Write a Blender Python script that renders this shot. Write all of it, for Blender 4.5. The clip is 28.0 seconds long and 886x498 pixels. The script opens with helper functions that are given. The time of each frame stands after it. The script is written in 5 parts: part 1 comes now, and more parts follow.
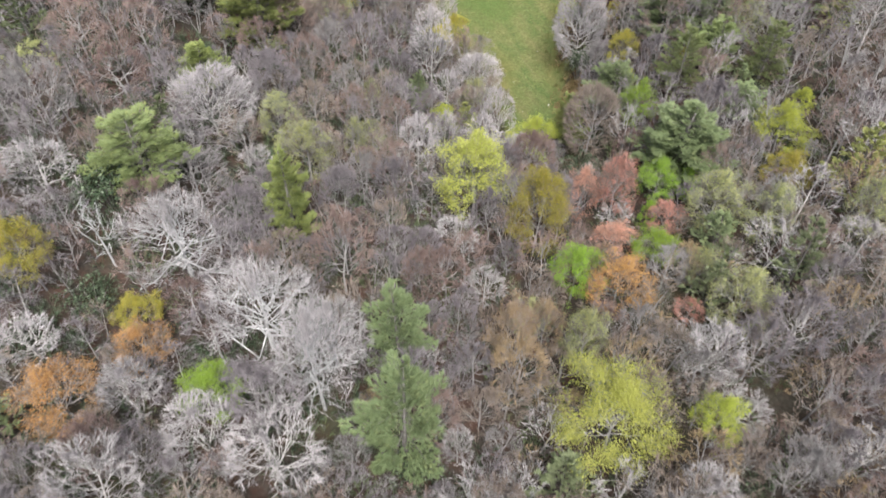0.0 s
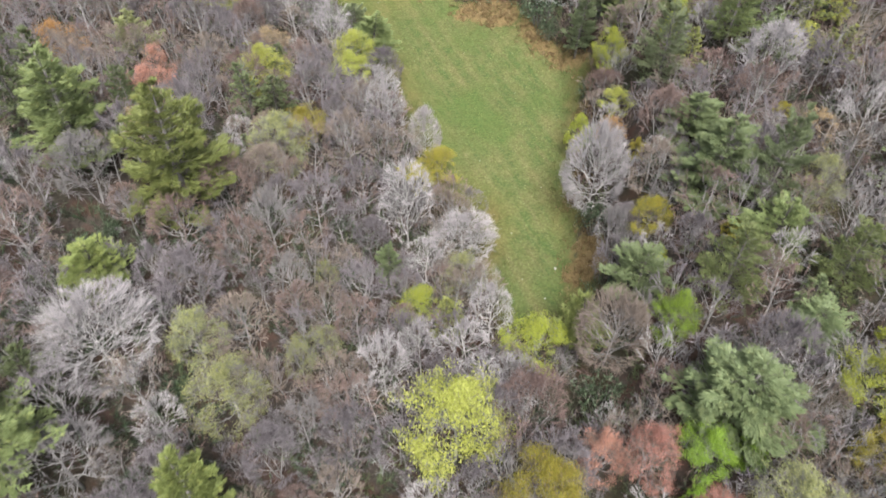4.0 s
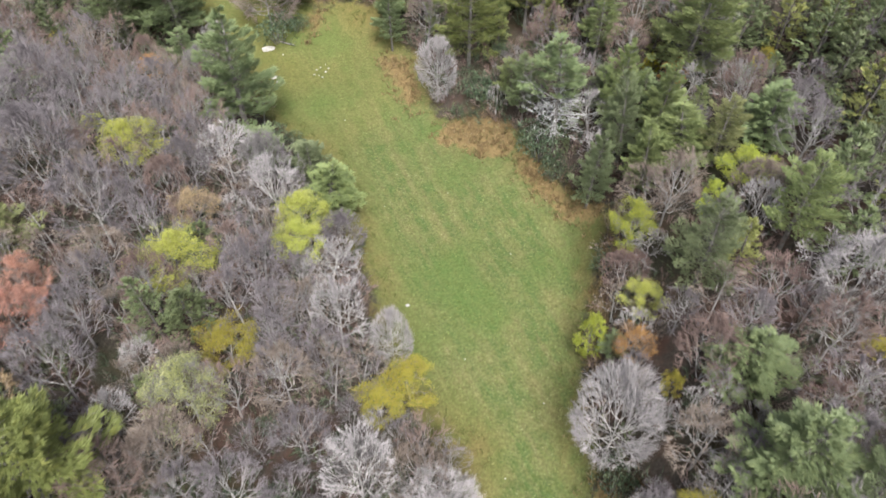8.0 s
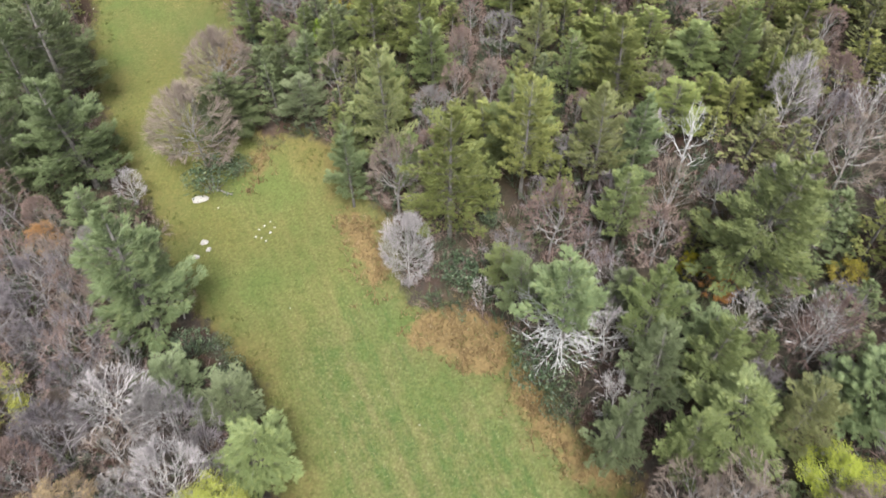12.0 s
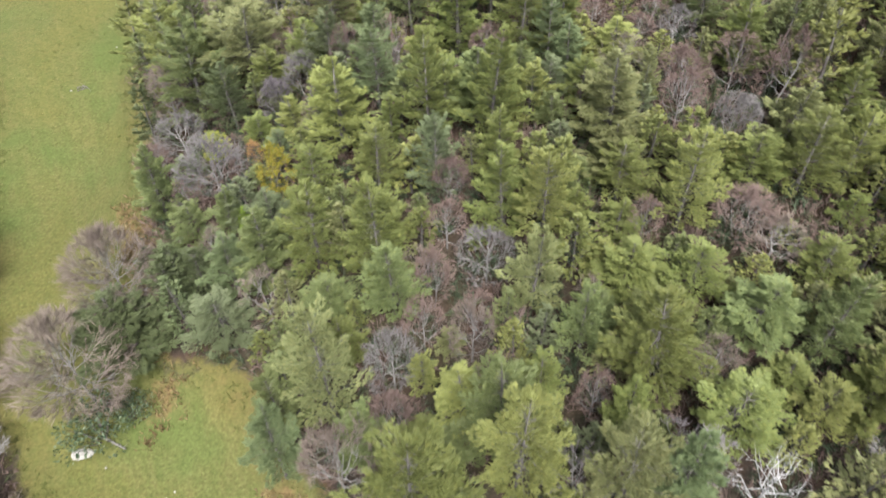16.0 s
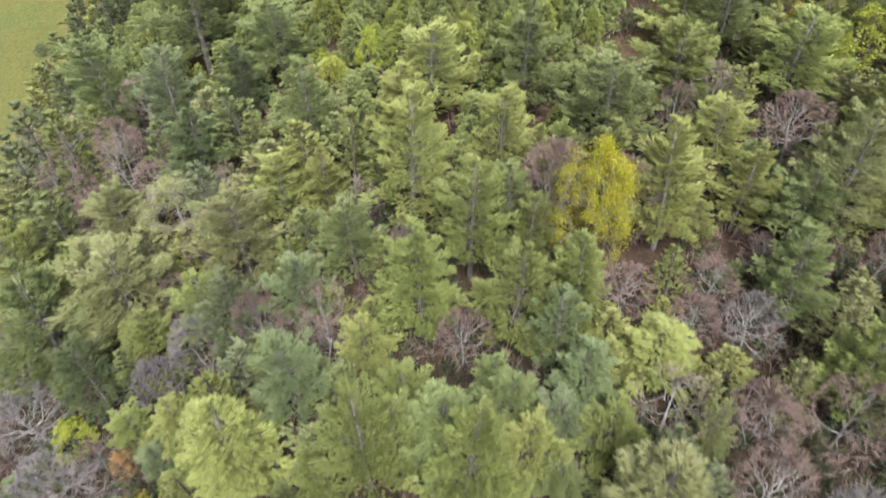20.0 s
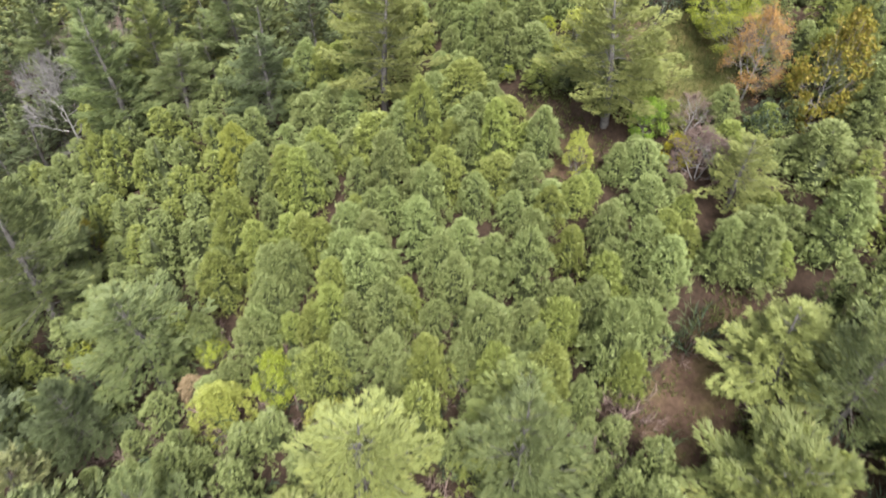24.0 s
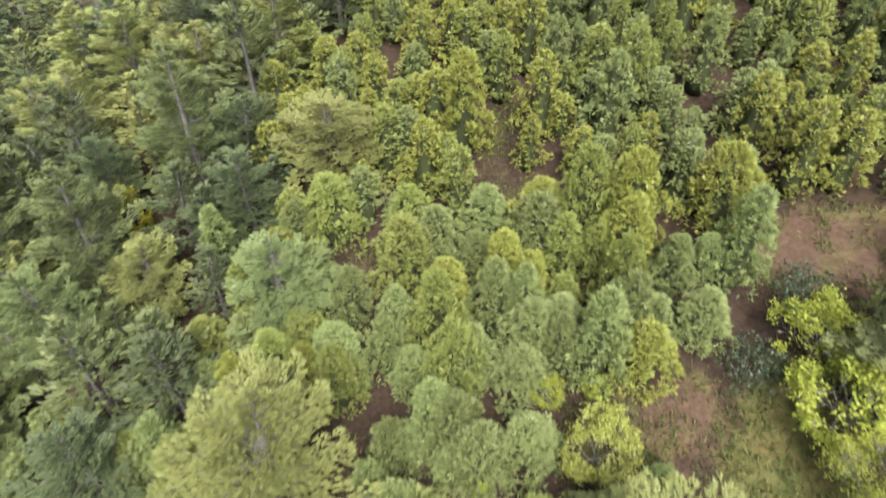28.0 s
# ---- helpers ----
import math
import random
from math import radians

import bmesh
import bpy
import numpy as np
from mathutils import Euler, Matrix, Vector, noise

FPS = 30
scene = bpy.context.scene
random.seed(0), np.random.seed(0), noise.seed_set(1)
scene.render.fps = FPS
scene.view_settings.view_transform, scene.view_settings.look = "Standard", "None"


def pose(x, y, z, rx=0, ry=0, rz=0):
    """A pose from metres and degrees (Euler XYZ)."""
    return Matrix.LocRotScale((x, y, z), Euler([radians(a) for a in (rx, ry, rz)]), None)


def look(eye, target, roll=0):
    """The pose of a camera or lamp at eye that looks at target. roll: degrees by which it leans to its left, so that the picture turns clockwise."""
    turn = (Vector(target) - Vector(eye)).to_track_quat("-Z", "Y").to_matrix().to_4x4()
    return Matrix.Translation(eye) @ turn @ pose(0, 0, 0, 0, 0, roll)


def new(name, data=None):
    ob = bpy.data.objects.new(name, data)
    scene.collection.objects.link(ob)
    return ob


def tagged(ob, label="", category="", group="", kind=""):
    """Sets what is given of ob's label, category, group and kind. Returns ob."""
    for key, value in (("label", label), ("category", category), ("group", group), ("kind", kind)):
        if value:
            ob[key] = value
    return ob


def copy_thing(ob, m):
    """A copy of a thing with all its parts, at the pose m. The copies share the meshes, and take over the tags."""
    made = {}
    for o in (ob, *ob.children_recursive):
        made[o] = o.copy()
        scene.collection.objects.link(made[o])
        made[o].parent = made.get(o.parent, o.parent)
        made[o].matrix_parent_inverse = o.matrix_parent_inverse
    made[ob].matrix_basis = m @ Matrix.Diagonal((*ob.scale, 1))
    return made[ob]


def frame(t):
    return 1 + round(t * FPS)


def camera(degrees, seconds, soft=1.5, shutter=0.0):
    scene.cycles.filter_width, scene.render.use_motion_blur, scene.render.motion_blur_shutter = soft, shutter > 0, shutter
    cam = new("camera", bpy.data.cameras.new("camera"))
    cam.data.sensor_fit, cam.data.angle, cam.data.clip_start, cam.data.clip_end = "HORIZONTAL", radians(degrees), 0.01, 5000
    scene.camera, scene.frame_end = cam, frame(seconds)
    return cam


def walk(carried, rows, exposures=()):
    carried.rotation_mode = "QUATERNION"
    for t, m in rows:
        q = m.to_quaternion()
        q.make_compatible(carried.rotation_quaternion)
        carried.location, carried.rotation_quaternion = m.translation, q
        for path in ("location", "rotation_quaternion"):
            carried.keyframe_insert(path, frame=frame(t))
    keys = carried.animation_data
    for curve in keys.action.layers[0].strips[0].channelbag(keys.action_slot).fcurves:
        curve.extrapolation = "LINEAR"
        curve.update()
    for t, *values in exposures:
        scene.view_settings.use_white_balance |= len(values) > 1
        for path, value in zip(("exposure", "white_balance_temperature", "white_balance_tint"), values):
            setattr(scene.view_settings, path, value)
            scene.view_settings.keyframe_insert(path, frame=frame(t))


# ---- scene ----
cam = camera(64.8, 28.0, soft=1.6, shutter=0.5)
# seconds, x, y, z, pitch, roll, yaw: a level flight north at eight metres a second
ROWS = [
    (0.0, -0.940, 0.319, 59.550, -47.947, -0.113, 4.944),
    (1.0, -0.917, 8.317, 59.572, -47.874, -0.071, 5.016),
    (2.0, -0.865, 16.299, 59.597, -47.839, 0.004, 5.068),
    (3.0, -0.790, 24.269, 59.624, -47.829, 0.103, 5.105),
    (4.0, -0.701, 32.232, 59.652, -47.836, 0.219, 5.130),
    (5.0, -0.602, 40.193, 59.677, -47.851, 0.344, 5.146),
    (6.0, -0.499, 48.153, 59.700, -47.866, 0.470, 5.155),
    (7.0, -0.397, 56.116, 59.719, -47.876, 0.591, 5.160),
    (8.0, -0.301, 64.084, 59.733, -47.874, 0.703, 5.163),
    (9.0, -0.215, 72.057, 59.744, -47.858, 0.802, 5.166),
    (10.0, -0.140, 80.036, 59.750, -47.824, 0.884, 5.171),
    (11.0, -0.080, 88.021, 59.752, -47.771, 0.946, 5.179),
    (12.0, -0.036, 96.012, 59.752, -47.698, 0.987, 5.191),
    (13.0, -0.009, 104.005, 59.750, -47.606, 1.006, 5.208),
    (14.0, 0.000, 112.000, 59.748, -47.497, 1.003, 5.230),
    (15.0, -0.009, 119.993, 59.747, -47.374, 0.979, 5.258),
    (16.0, -0.034, 127.981, 59.751, -47.241, 0.935, 5.292),
    (17.0, -0.075, 135.959, 59.762, -47.104, 0.875, 5.332),
    (18.0, -0.129, 143.922, 59.782, -46.969, 0.802, 5.376),
    (19.0, -0.194, 151.864, 59.814, -46.843, 0.720, 5.425),
    (20.0, -0.266, 159.780, 59.863, -46.736, 0.634, 5.476),
    (21.0, -0.342, 167.662, 59.933, -46.657, 0.550, 5.530),
    (22.0, -0.416, 175.503, 60.027, -46.618, 0.476, 5.583),
    (23.0, -0.483, 183.293, 60.150, -46.631, 0.418, 5.634),
    (24.0, -0.539, 191.024, 60.308, -46.709, 0.386, 5.681),
    (25.0, -0.575, 198.686, 60.505, -46.867, 0.389, 5.722),
    (26.0, -0.585, 206.269, 60.747, -47.122, 0.437, 5.753),
    (27.0, -0.561, 213.762, 61.041, -47.489, 0.541, 5.772),
    (28.0, -0.495, 221.152, 61.392, -47.987, 0.714, 5.775),
]
walk(cam, [(t, pose(x, y, z, 90 + pitch, roll, yaw)) for t, x, y, z, pitch, roll, yaw in ROWS],
     exposures=[(0.0, 3.03, 6500, 10), (28.0, 3.05, 6500, 10)])

# ---- light: a bright overcast sky, with the sun as a wide soft glow ----
world = bpy.data.worlds.new("overcast_sky")
scene.world = world
world.use_nodes = True
wn, wl = world.node_tree.nodes, world.node_tree.links
sky = wn.new("ShaderNodeTexSky")
sky.sky_type, sky.sun_disc = "NISHITA", False
SUN_UP, SUN_TURN = radians(57), radians(165)
sky.sun_elevation, sky.sun_rotation = SUN_UP, SUN_TURN
sky.air_density, sky.dust_density, sky.ozone_density = 1.0, 4.0, 1.0
grey = wn.new("ShaderNodeHueSaturation")
grey.inputs["Saturation"].default_value = 0.35
wl.new(sky.outputs["Color"], grey.inputs["Color"])
wl.new(grey.outputs["Color"], wn["Background"].inputs["Color"])
wn["Background"].inputs["Strength"].default_value = 0.05
sun = new("sun", bpy.data.lights.new("sun", "SUN"))
sun.data.energy, sun.data.angle, sun.data.color = 1.5, radians(24), (1.0, 0.96, 0.9)
way = Vector((math.sin(SUN_TURN) * math.cos(SUN_UP), math.cos(SUN_TURN) * math.cos(SUN_UP), math.sin(SUN_UP)))
sun.matrix_world = look(way * 100, (0, 0, 0))


# ---- materials ----
def material(name, rough=0.9, spec=0.2):
    m = bpy.data.materials.new(name)
    m.use_nodes = True
    n, l = m.node_tree.nodes, m.node_tree.links
    b = n["Principled BSDF"]
    b.inputs["Roughness"].default_value = rough
    b.inputs["Specular IOR Level"].default_value = spec
    return m, n, l, b


def ramp(n, stops):
    r = n.new("ShaderNodeValToRGB")
    while len(r.color_ramp.elements) < len(stops):
        r.color_ramp.elements.new(0.5)
    for e, (at, c) in zip(r.color_ramp.elements, stops):
        e.position, e.color = at, (*c, 1)
    return r


def mixed(n, l, fac, a, b, blend="MIX"):
    m = n.new("ShaderNodeMix")
    m.data_type, m.blend_type = "RGBA", blend
    for socket, v in ((m.inputs[0], fac), (m.inputs[6], a), (m.inputs[7], b)):
        if isinstance(v, (int, float)):
            socket.default_value = v
        elif isinstance(v, tuple):
            socket.default_value = (*v, 1)
        else:
            l.new(v, socket)
    return m.outputs[2]


def noise_at(n, l, scale, detail=4.0, rough=0.55, coords=None):
    t = n.new("ShaderNodeTexNoise")
    t.inputs["Scale"].default_value, t.inputs["Detail"].default_value, t.inputs["Roughness"].default_value = scale, detail, rough
    l.new(coords or n.new("ShaderNodeTexCoord").outputs["Object"], t.inputs["Vector"])
    return t.outputs["Fac"]


def leaf_material(name, dark, light, tip=None, glow=0.3, rough=0.6, spec=0.3):
    """Foliage: each leaf or needle spray its own shade, each plant its own cast, light passing through."""
    m, n, l, b = material(name, rough, spec)
    geo, ob = n.new("ShaderNodeNewGeometry"), n.new("ShaderNodeObjectInfo")
    stops = [(0.0, dark), (0.75, light)] + ([(1.0, tip)] if tip else [])
    shade = ramp(n, stops)
    l.new(geo.outputs["Random Per Island"], shade.inputs[0])
    hue = n.new("ShaderNodeHueSaturation")
    span = n.new("ShaderNodeMapRange")
    span.inputs["To Min"].default_value, span.inputs["To Max"].default_value = 0.493, 0.507
    l.new(ob.outputs["Random"], span.inputs["Value"])
    l.new(span.outputs[0], hue.inputs["Hue"])
    span2 = n.new("ShaderNodeMapRange")
    span2.inputs["To Min"].default_value, span2.inputs["To Max"].default_value = 0.84, 1.17
    l.new(ob.outputs["Random"], span2.inputs["Value"])
    l.new(span2.outputs[0], hue.inputs["Value"])
    l.new(shade.outputs[0], hue.inputs["Color"])
    l.new(hue.outputs[0], b.inputs["Base Color"])
    thin = n.new("ShaderNodeBsdfTranslucent")
    l.new(hue.outputs[0], thin.inputs["Color"])
    mix = n.new("ShaderNodeMixShader")
    mix.inputs[0].default_value = glow
    l.new(b.outputs[0], mix.inputs[1])
    l.new(thin.outputs[0], mix.inputs[2])
    l.new(mix.outputs[0], n["Material Output"].inputs["Surface"])
    return m


def bark_material(name, dark, light, scale=3.0):
    m, n, l, b = material(name, 0.92, 0.15)
    f = noise_at(n, l, scale, 5)
    ob = n.new("ShaderNodeObjectInfo")
    c = ramp(n, [(0.3, dark), (0.7, light)])
    l.new(f, c.inputs[0])
    hue = n.new("ShaderNodeHueSaturation")
    span = n.new("ShaderNodeMapRange")
    span.inputs["To Min"].default_value, span.inputs["To Max"].default_value = 0.75, 1.2
    l.new(ob.outputs["Random"], span.inputs["Value"])
    l.new(span.outputs[0], hue.inputs["Value"])
    l.new(c.outputs[0], hue.inputs["Color"])
    l.new(hue.outputs[0], b.inputs["Base Color"])
    return m


BARK = {
    "grey": bark_material("grey_bark", (0.105, 0.101, 0.101), (0.200, 0.194, 0.194)),
    "pale": bark_material("pale_bark", (0.176, 0.169, 0.167), (0.290, 0.282, 0.278)),
    "pine": bark_material("pine_bark", (0.050, 0.045, 0.042), (0.132, 0.127, 0.121)),
    "dead": bark_material("weathered_dead_wood", (0.155, 0.157, 0.160), (0.292, 0.295, 0.302)),
}
TWIGS = {
    "mauve": leaf_material("mauve_twigs", (0.082, 0.073, 0.080), (0.131, 0.119, 0.130), None, 0.12, 0.9, 0.1),
    "grey": leaf_material("grey_twigs", (0.094, 0.087, 0.089), (0.146, 0.140, 0.142), None, 0.12, 0.9, 0.1),
    "brown": leaf_material("brown_twigs", (0.101, 0.081, 0.069), (0.158, 0.132, 0.116), None, 0.12, 0.9, 0.1),
    "rosy": leaf_material("rosy_twigs", (0.100, 0.069, 0.064), (0.150, 0.113, 0.103), None, 0.15, 0.9, 0.1),
    "pale": leaf_material("pale_twigs", (0.161, 0.150, 0.155), (0.251, 0.240, 0.248), None, 0.12, 0.9, 0.1),
    "tan": leaf_material("tan_catkin_twigs", (0.122, 0.086, 0.049), (0.223, 0.170, 0.110), None, 0.2, 0.9, 0.1),
}
LEAF = {
    "lime": leaf_material("lime_spring_leaves", (0.162, 0.199, 0.026), (0.253, 0.286, 0.046), None, 0.4),
    "green": leaf_material("bright_green_spring_leaves", (0.095, 0.162, 0.016), (0.162, 0.243, 0.032), None, 0.4),
    "yellow": leaf_material("yellow_green_spring_leaves", (0.199, 0.221, 0.039), (0.286, 0.304, 0.077), None, 0.4),
    "gold": leaf_material("golden_olive_spring_leaves", (0.135, 0.135, 0.016), (0.216, 0.194, 0.032), (0.270, 0.203, 0.045), 0.35),
    "amber": leaf_material("amber_yellow_spring_leaves", (0.163, 0.167, 0.006), (0.240, 0.233, 0.016), (0.271, 0.214, 0.022), 0.35),
    "sage": leaf_material("pale_sage_spring_leaves", (0.151, 0.167, 0.063), (0.232, 0.242, 0.108), None, 0.35),
    "salmon": leaf_material("salmon_red_buds", (0.252, 0.119, 0.092), (0.361, 0.185, 0.143), None, 0.35),
    "orange": leaf_material("orange_buds", (0.197, 0.095, 0.030), (0.321, 0.189, 0.073), None, 0.35),
    "rust": leaf_material("rust_orange_new_leaves", (0.184, 0.076, 0.019), (0.335, 0.171, 0.048), None, 0.35),
}
NEEDLE = {
    "blue": leaf_material("blue_green_needles", (0.100, 0.123, 0.066), (0.111, 0.135, 0.072), (0.126, 0.151, 0.080), 0.3),
    "green": leaf_material("green_needles", (0.108, 0.135, 0.055), (0.120, 0.148, 0.061), (0.157, 0.181, 0.067), 0.3),
    "fresh": leaf_material("fresh_green_needles", (0.106, 0.140, 0.068), (0.118, 0.153, 0.075), (0.151, 0.182, 0.083), 0.3),
    "bright": leaf_material("yellow_green_needles", (0.114, 0.136, 0.044), (0.125, 0.148, 0.049), (0.163, 0.177, 0.053), 0.3),
    "straw": leaf_material("straw_tipped_needles", (0.137, 0.152, 0.067), (0.151, 0.166, 0.074), (0.187, 0.193, 0.083), 0.3),
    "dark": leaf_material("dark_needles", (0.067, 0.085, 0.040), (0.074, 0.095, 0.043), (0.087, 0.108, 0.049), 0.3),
    "young": leaf_material("young_conifer_needles", (0.160, 0.188, 0.053), (0.170, 0.199, 0.056), (0.196, 0.223, 0.065), 0.28, 0.5, 0.25),
    "youngblue": leaf_material("young_blue_green_needles", (0.152, 0.184, 0.070), (0.162, 0.195, 0.075), (0.189, 0.219, 0.086), 0.28, 0.5, 0.25),
    "youngwarm": leaf_material("young_yellow_green_needles", (0.184, 0.199, 0.047), (0.194, 0.209, 0.050), (0.221, 0.231, 0.059), 0.28, 0.5, 0.25),
    "soft": leaf_material("soft_pale_green_needles", (0.160, 0.179, 0.061), (0.173, 0.193, 0.065), (0.213, 0.227, 0.072), 0.3),
    # painted shade for the hollows of the young conifers
    "inner": leaf_material("dark_shade_core", (0.025, 0.031, 0.012), (0.032, 0.041, 0.016), None, 0.1),
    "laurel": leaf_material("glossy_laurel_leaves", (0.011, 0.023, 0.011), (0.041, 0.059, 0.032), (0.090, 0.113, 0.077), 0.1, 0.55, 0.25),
}


# ---- the lie of the land ----
LAND_X = (-90, -50, -25, -8, 8, 20, 50, 90)
LAND_Y = (-40, 20, 60, 90, 120, 138, 150, 180, 210, 240, 270, 320)
LAND_Z = np.array((
    (18, 11, 2, -3, -2, 4, 14, 24), (18, 11, 2, -3, -2, 4, 14, 24), (18, 12, 3, -2, -1, 4.5, 14, 24), (20, 14, 5, -3, -3.5, 7, 17, 27),
    (16, 11, 3, -1.5, -.5, 10, 20, 30), (8, 5, 1, .2, 5, 11, 20, 30), (5, 2.5, 1.8, 5, 12, 16.5, 23, 32), (6, 5, 15, 21.5, 24, 24, 29, 36),
    (9, 10, 23, 27.5, 29.7, 31, 35, 43), (10, 14, 28, 32, 35.8, 37.8, 42, 49), (13, 20, 33, 37, 40, 42, 47, 53), (16, 26, 40, 45, 47, 50, 54, 60)), float)


def land(x, y):
    """Height of the ground: a valley with the meadow along it, hillside rising north-east."""
    def cell(v, g):
        v = min(max(v, g[0]), g[-1] - 1e-6)
        i = int(np.searchsorted(g, v, side="right")) - 1
        u = (v - g[i]) / (g[i + 1] - g[i])
        return i, u * u * (3 - 2 * u) * .5 + u * .5
    (i, u), (j, v) = cell(x, LAND_X), cell(y, LAND_Y)
    return float((LAND_Z[j, i] * (1 - u) + LAND_Z[j, i + 1] * u) * (1 - v) + (LAND_Z[j + 1, i] * (1 - u) + LAND_Z[j + 1, i + 1] * u) * v)


def inside(x, y, ring):
    hit = False
    for (x0, y0), (x1, y1) in zip(ring, ring[1:] + ring[:1]):
        if (y0 > y) != (y1 > y) and x < x0 + (y - y0) * (x1 - x0) / (y1 - y0):
            hit = not hit
    return hit


def edge_distance(x, y, ring):
    """Metres to the ring, positive within it."""
    best = 1e9
    for (x0, y0), (x1, y1) in zip(ring, ring[1:] + ring[:1]):
        dx, dy = x1 - x0, y1 - y0
        u = min(1, max(0, ((x - x0) * dx + (y - y0) * dy) / (dx * dx + dy * dy)))
        best = min(best, math.hypot(x - x0 - u * dx, y - y0 - u * dy))
    return best if inside(x, y, ring) else -best


# ---- helpers for things ----
def mesh_of(name, verts, faces, mat):
    me = bpy.data.meshes.new(name)
    me.from_pydata([tuple(v) for v in verts], [], faces)
    if mat:
        me.materials.append(mat)
    me.update()
    return me


def part(name, me, parent, label=""):
    ob = new(name, me)
    ob.parent = parent
    if label:
        ob["label"] = label
    return ob


class Wood:
    """Tapered three- to six-sided branches, gathered as one mesh."""
    def __init__(self):
        self.v, self.f = [], []

    def limb(self, pts, radii, sides=3):
        start = len(self.v)
        for k, (p, r) in enumerate(zip(pts, radii)):
            d = (pts[min(k + 1, len(pts) - 1)] - pts[max(k - 1, 0)]).normalized()
            a = d.orthogonal().normalized()
            b = d.cross(a)
            for s in range(sides):
                w = 2 * math.pi * s / sides
                self.v.append(p + a * (r * math.cos(w)) + b * (r * math.sin(w)))
        for k in range(len(pts) - 1):
            for s in range(sides):
                i, j = start + k * sides + s, start + k * sides + (s + 1) % sides
                self.f.append((i, j, j + sides, i + sides))
        self.f.append(tuple(start + (len(pts) - 1) * sides + s for s in range(sides)))


class Sprays:
    """Many small blades: thin triangles or folded leaves."""
    def __init__(self):
        self.v, self.f = [], []

    def blade(self, p, d, length, width, rng, flat=0.0):
        side = d.cross(Vector((rng.uniform(-1, 1), rng.uniform(-1, 1), rng.uniform(-1, 1) + flat))).normalized() * (width / 2)
        i = len(self.v)
        self.v += [p - side, p + side, p + d * length]
        self.f.append((i, i + 1, i + 2))

    def tuft(self, p, aim, n, length, width, rng, spread=0.6):
        """A brush of thin pointed blades from one point."""
        i = len(self.v)
        self.v.append(p)
        for k in range(n):
            d = branch_off(rng, aim, rng.uniform(0.05, spread))
            side = d.cross(Vector((rng.uniform(-1, 1), rng.uniform(-1, 1), rng.uniform(-1, 1) + 1.2))).normalized() * (width * rng.uniform(0.7, 1.3))
            size = length * rng.uniform(0.7, 1.25)
            self.v += [p + d * (size * 0.5) + side, p + d * size]
            self.f.append((i, i + 1 + 2 * k, i + 2 + 2 * k))

    def leaf(self, p, d, length, width, rng, up=False):
        side = d.cross(Vector((rng.uniform(-1, 1), rng.uniform(-1, 1), rng.uniform(-1, 1) + 4 * up))).normalized() * (width / 2)
        i = len(self.v)
        m = p + d * (length * 0.5)
        self.v += [p, m - side, p + d * length, m + side]
        self.f.append((i, i + 1, i + 2, i + 3))


def wander(rng, p, d, length, steps, bend, lift):
    """A crooked line of points from p along d."""
    pts = [p.copy()]
    d = d.copy()
    for _ in range(steps):
        d = (d + Vector((rng.gauss(0, bend), rng.gauss(0, bend), rng.gauss(0, bend) + lift))).normalized()
        p = p + d * (length / steps)
        pts.append(p.copy())
    return pts


def along(pts, u):
    k = min(int(u * (len(pts) - 1)), len(pts) - 2)
    f = u * (len(pts) - 1) - k
    return pts[k].lerp(pts[k + 1], f), (pts[k + 1] - pts[k]).normalized()


def branch_off(rng, d, angle):
    a = d.orthogonal().normalized()
    b = d.cross(a)
    w = rng.uniform(0, 2 * math.pi)
    return (d * math.cos(angle) + (a * math.cos(w) + b * math.sin(w)) * math.sin(angle)).normalized()


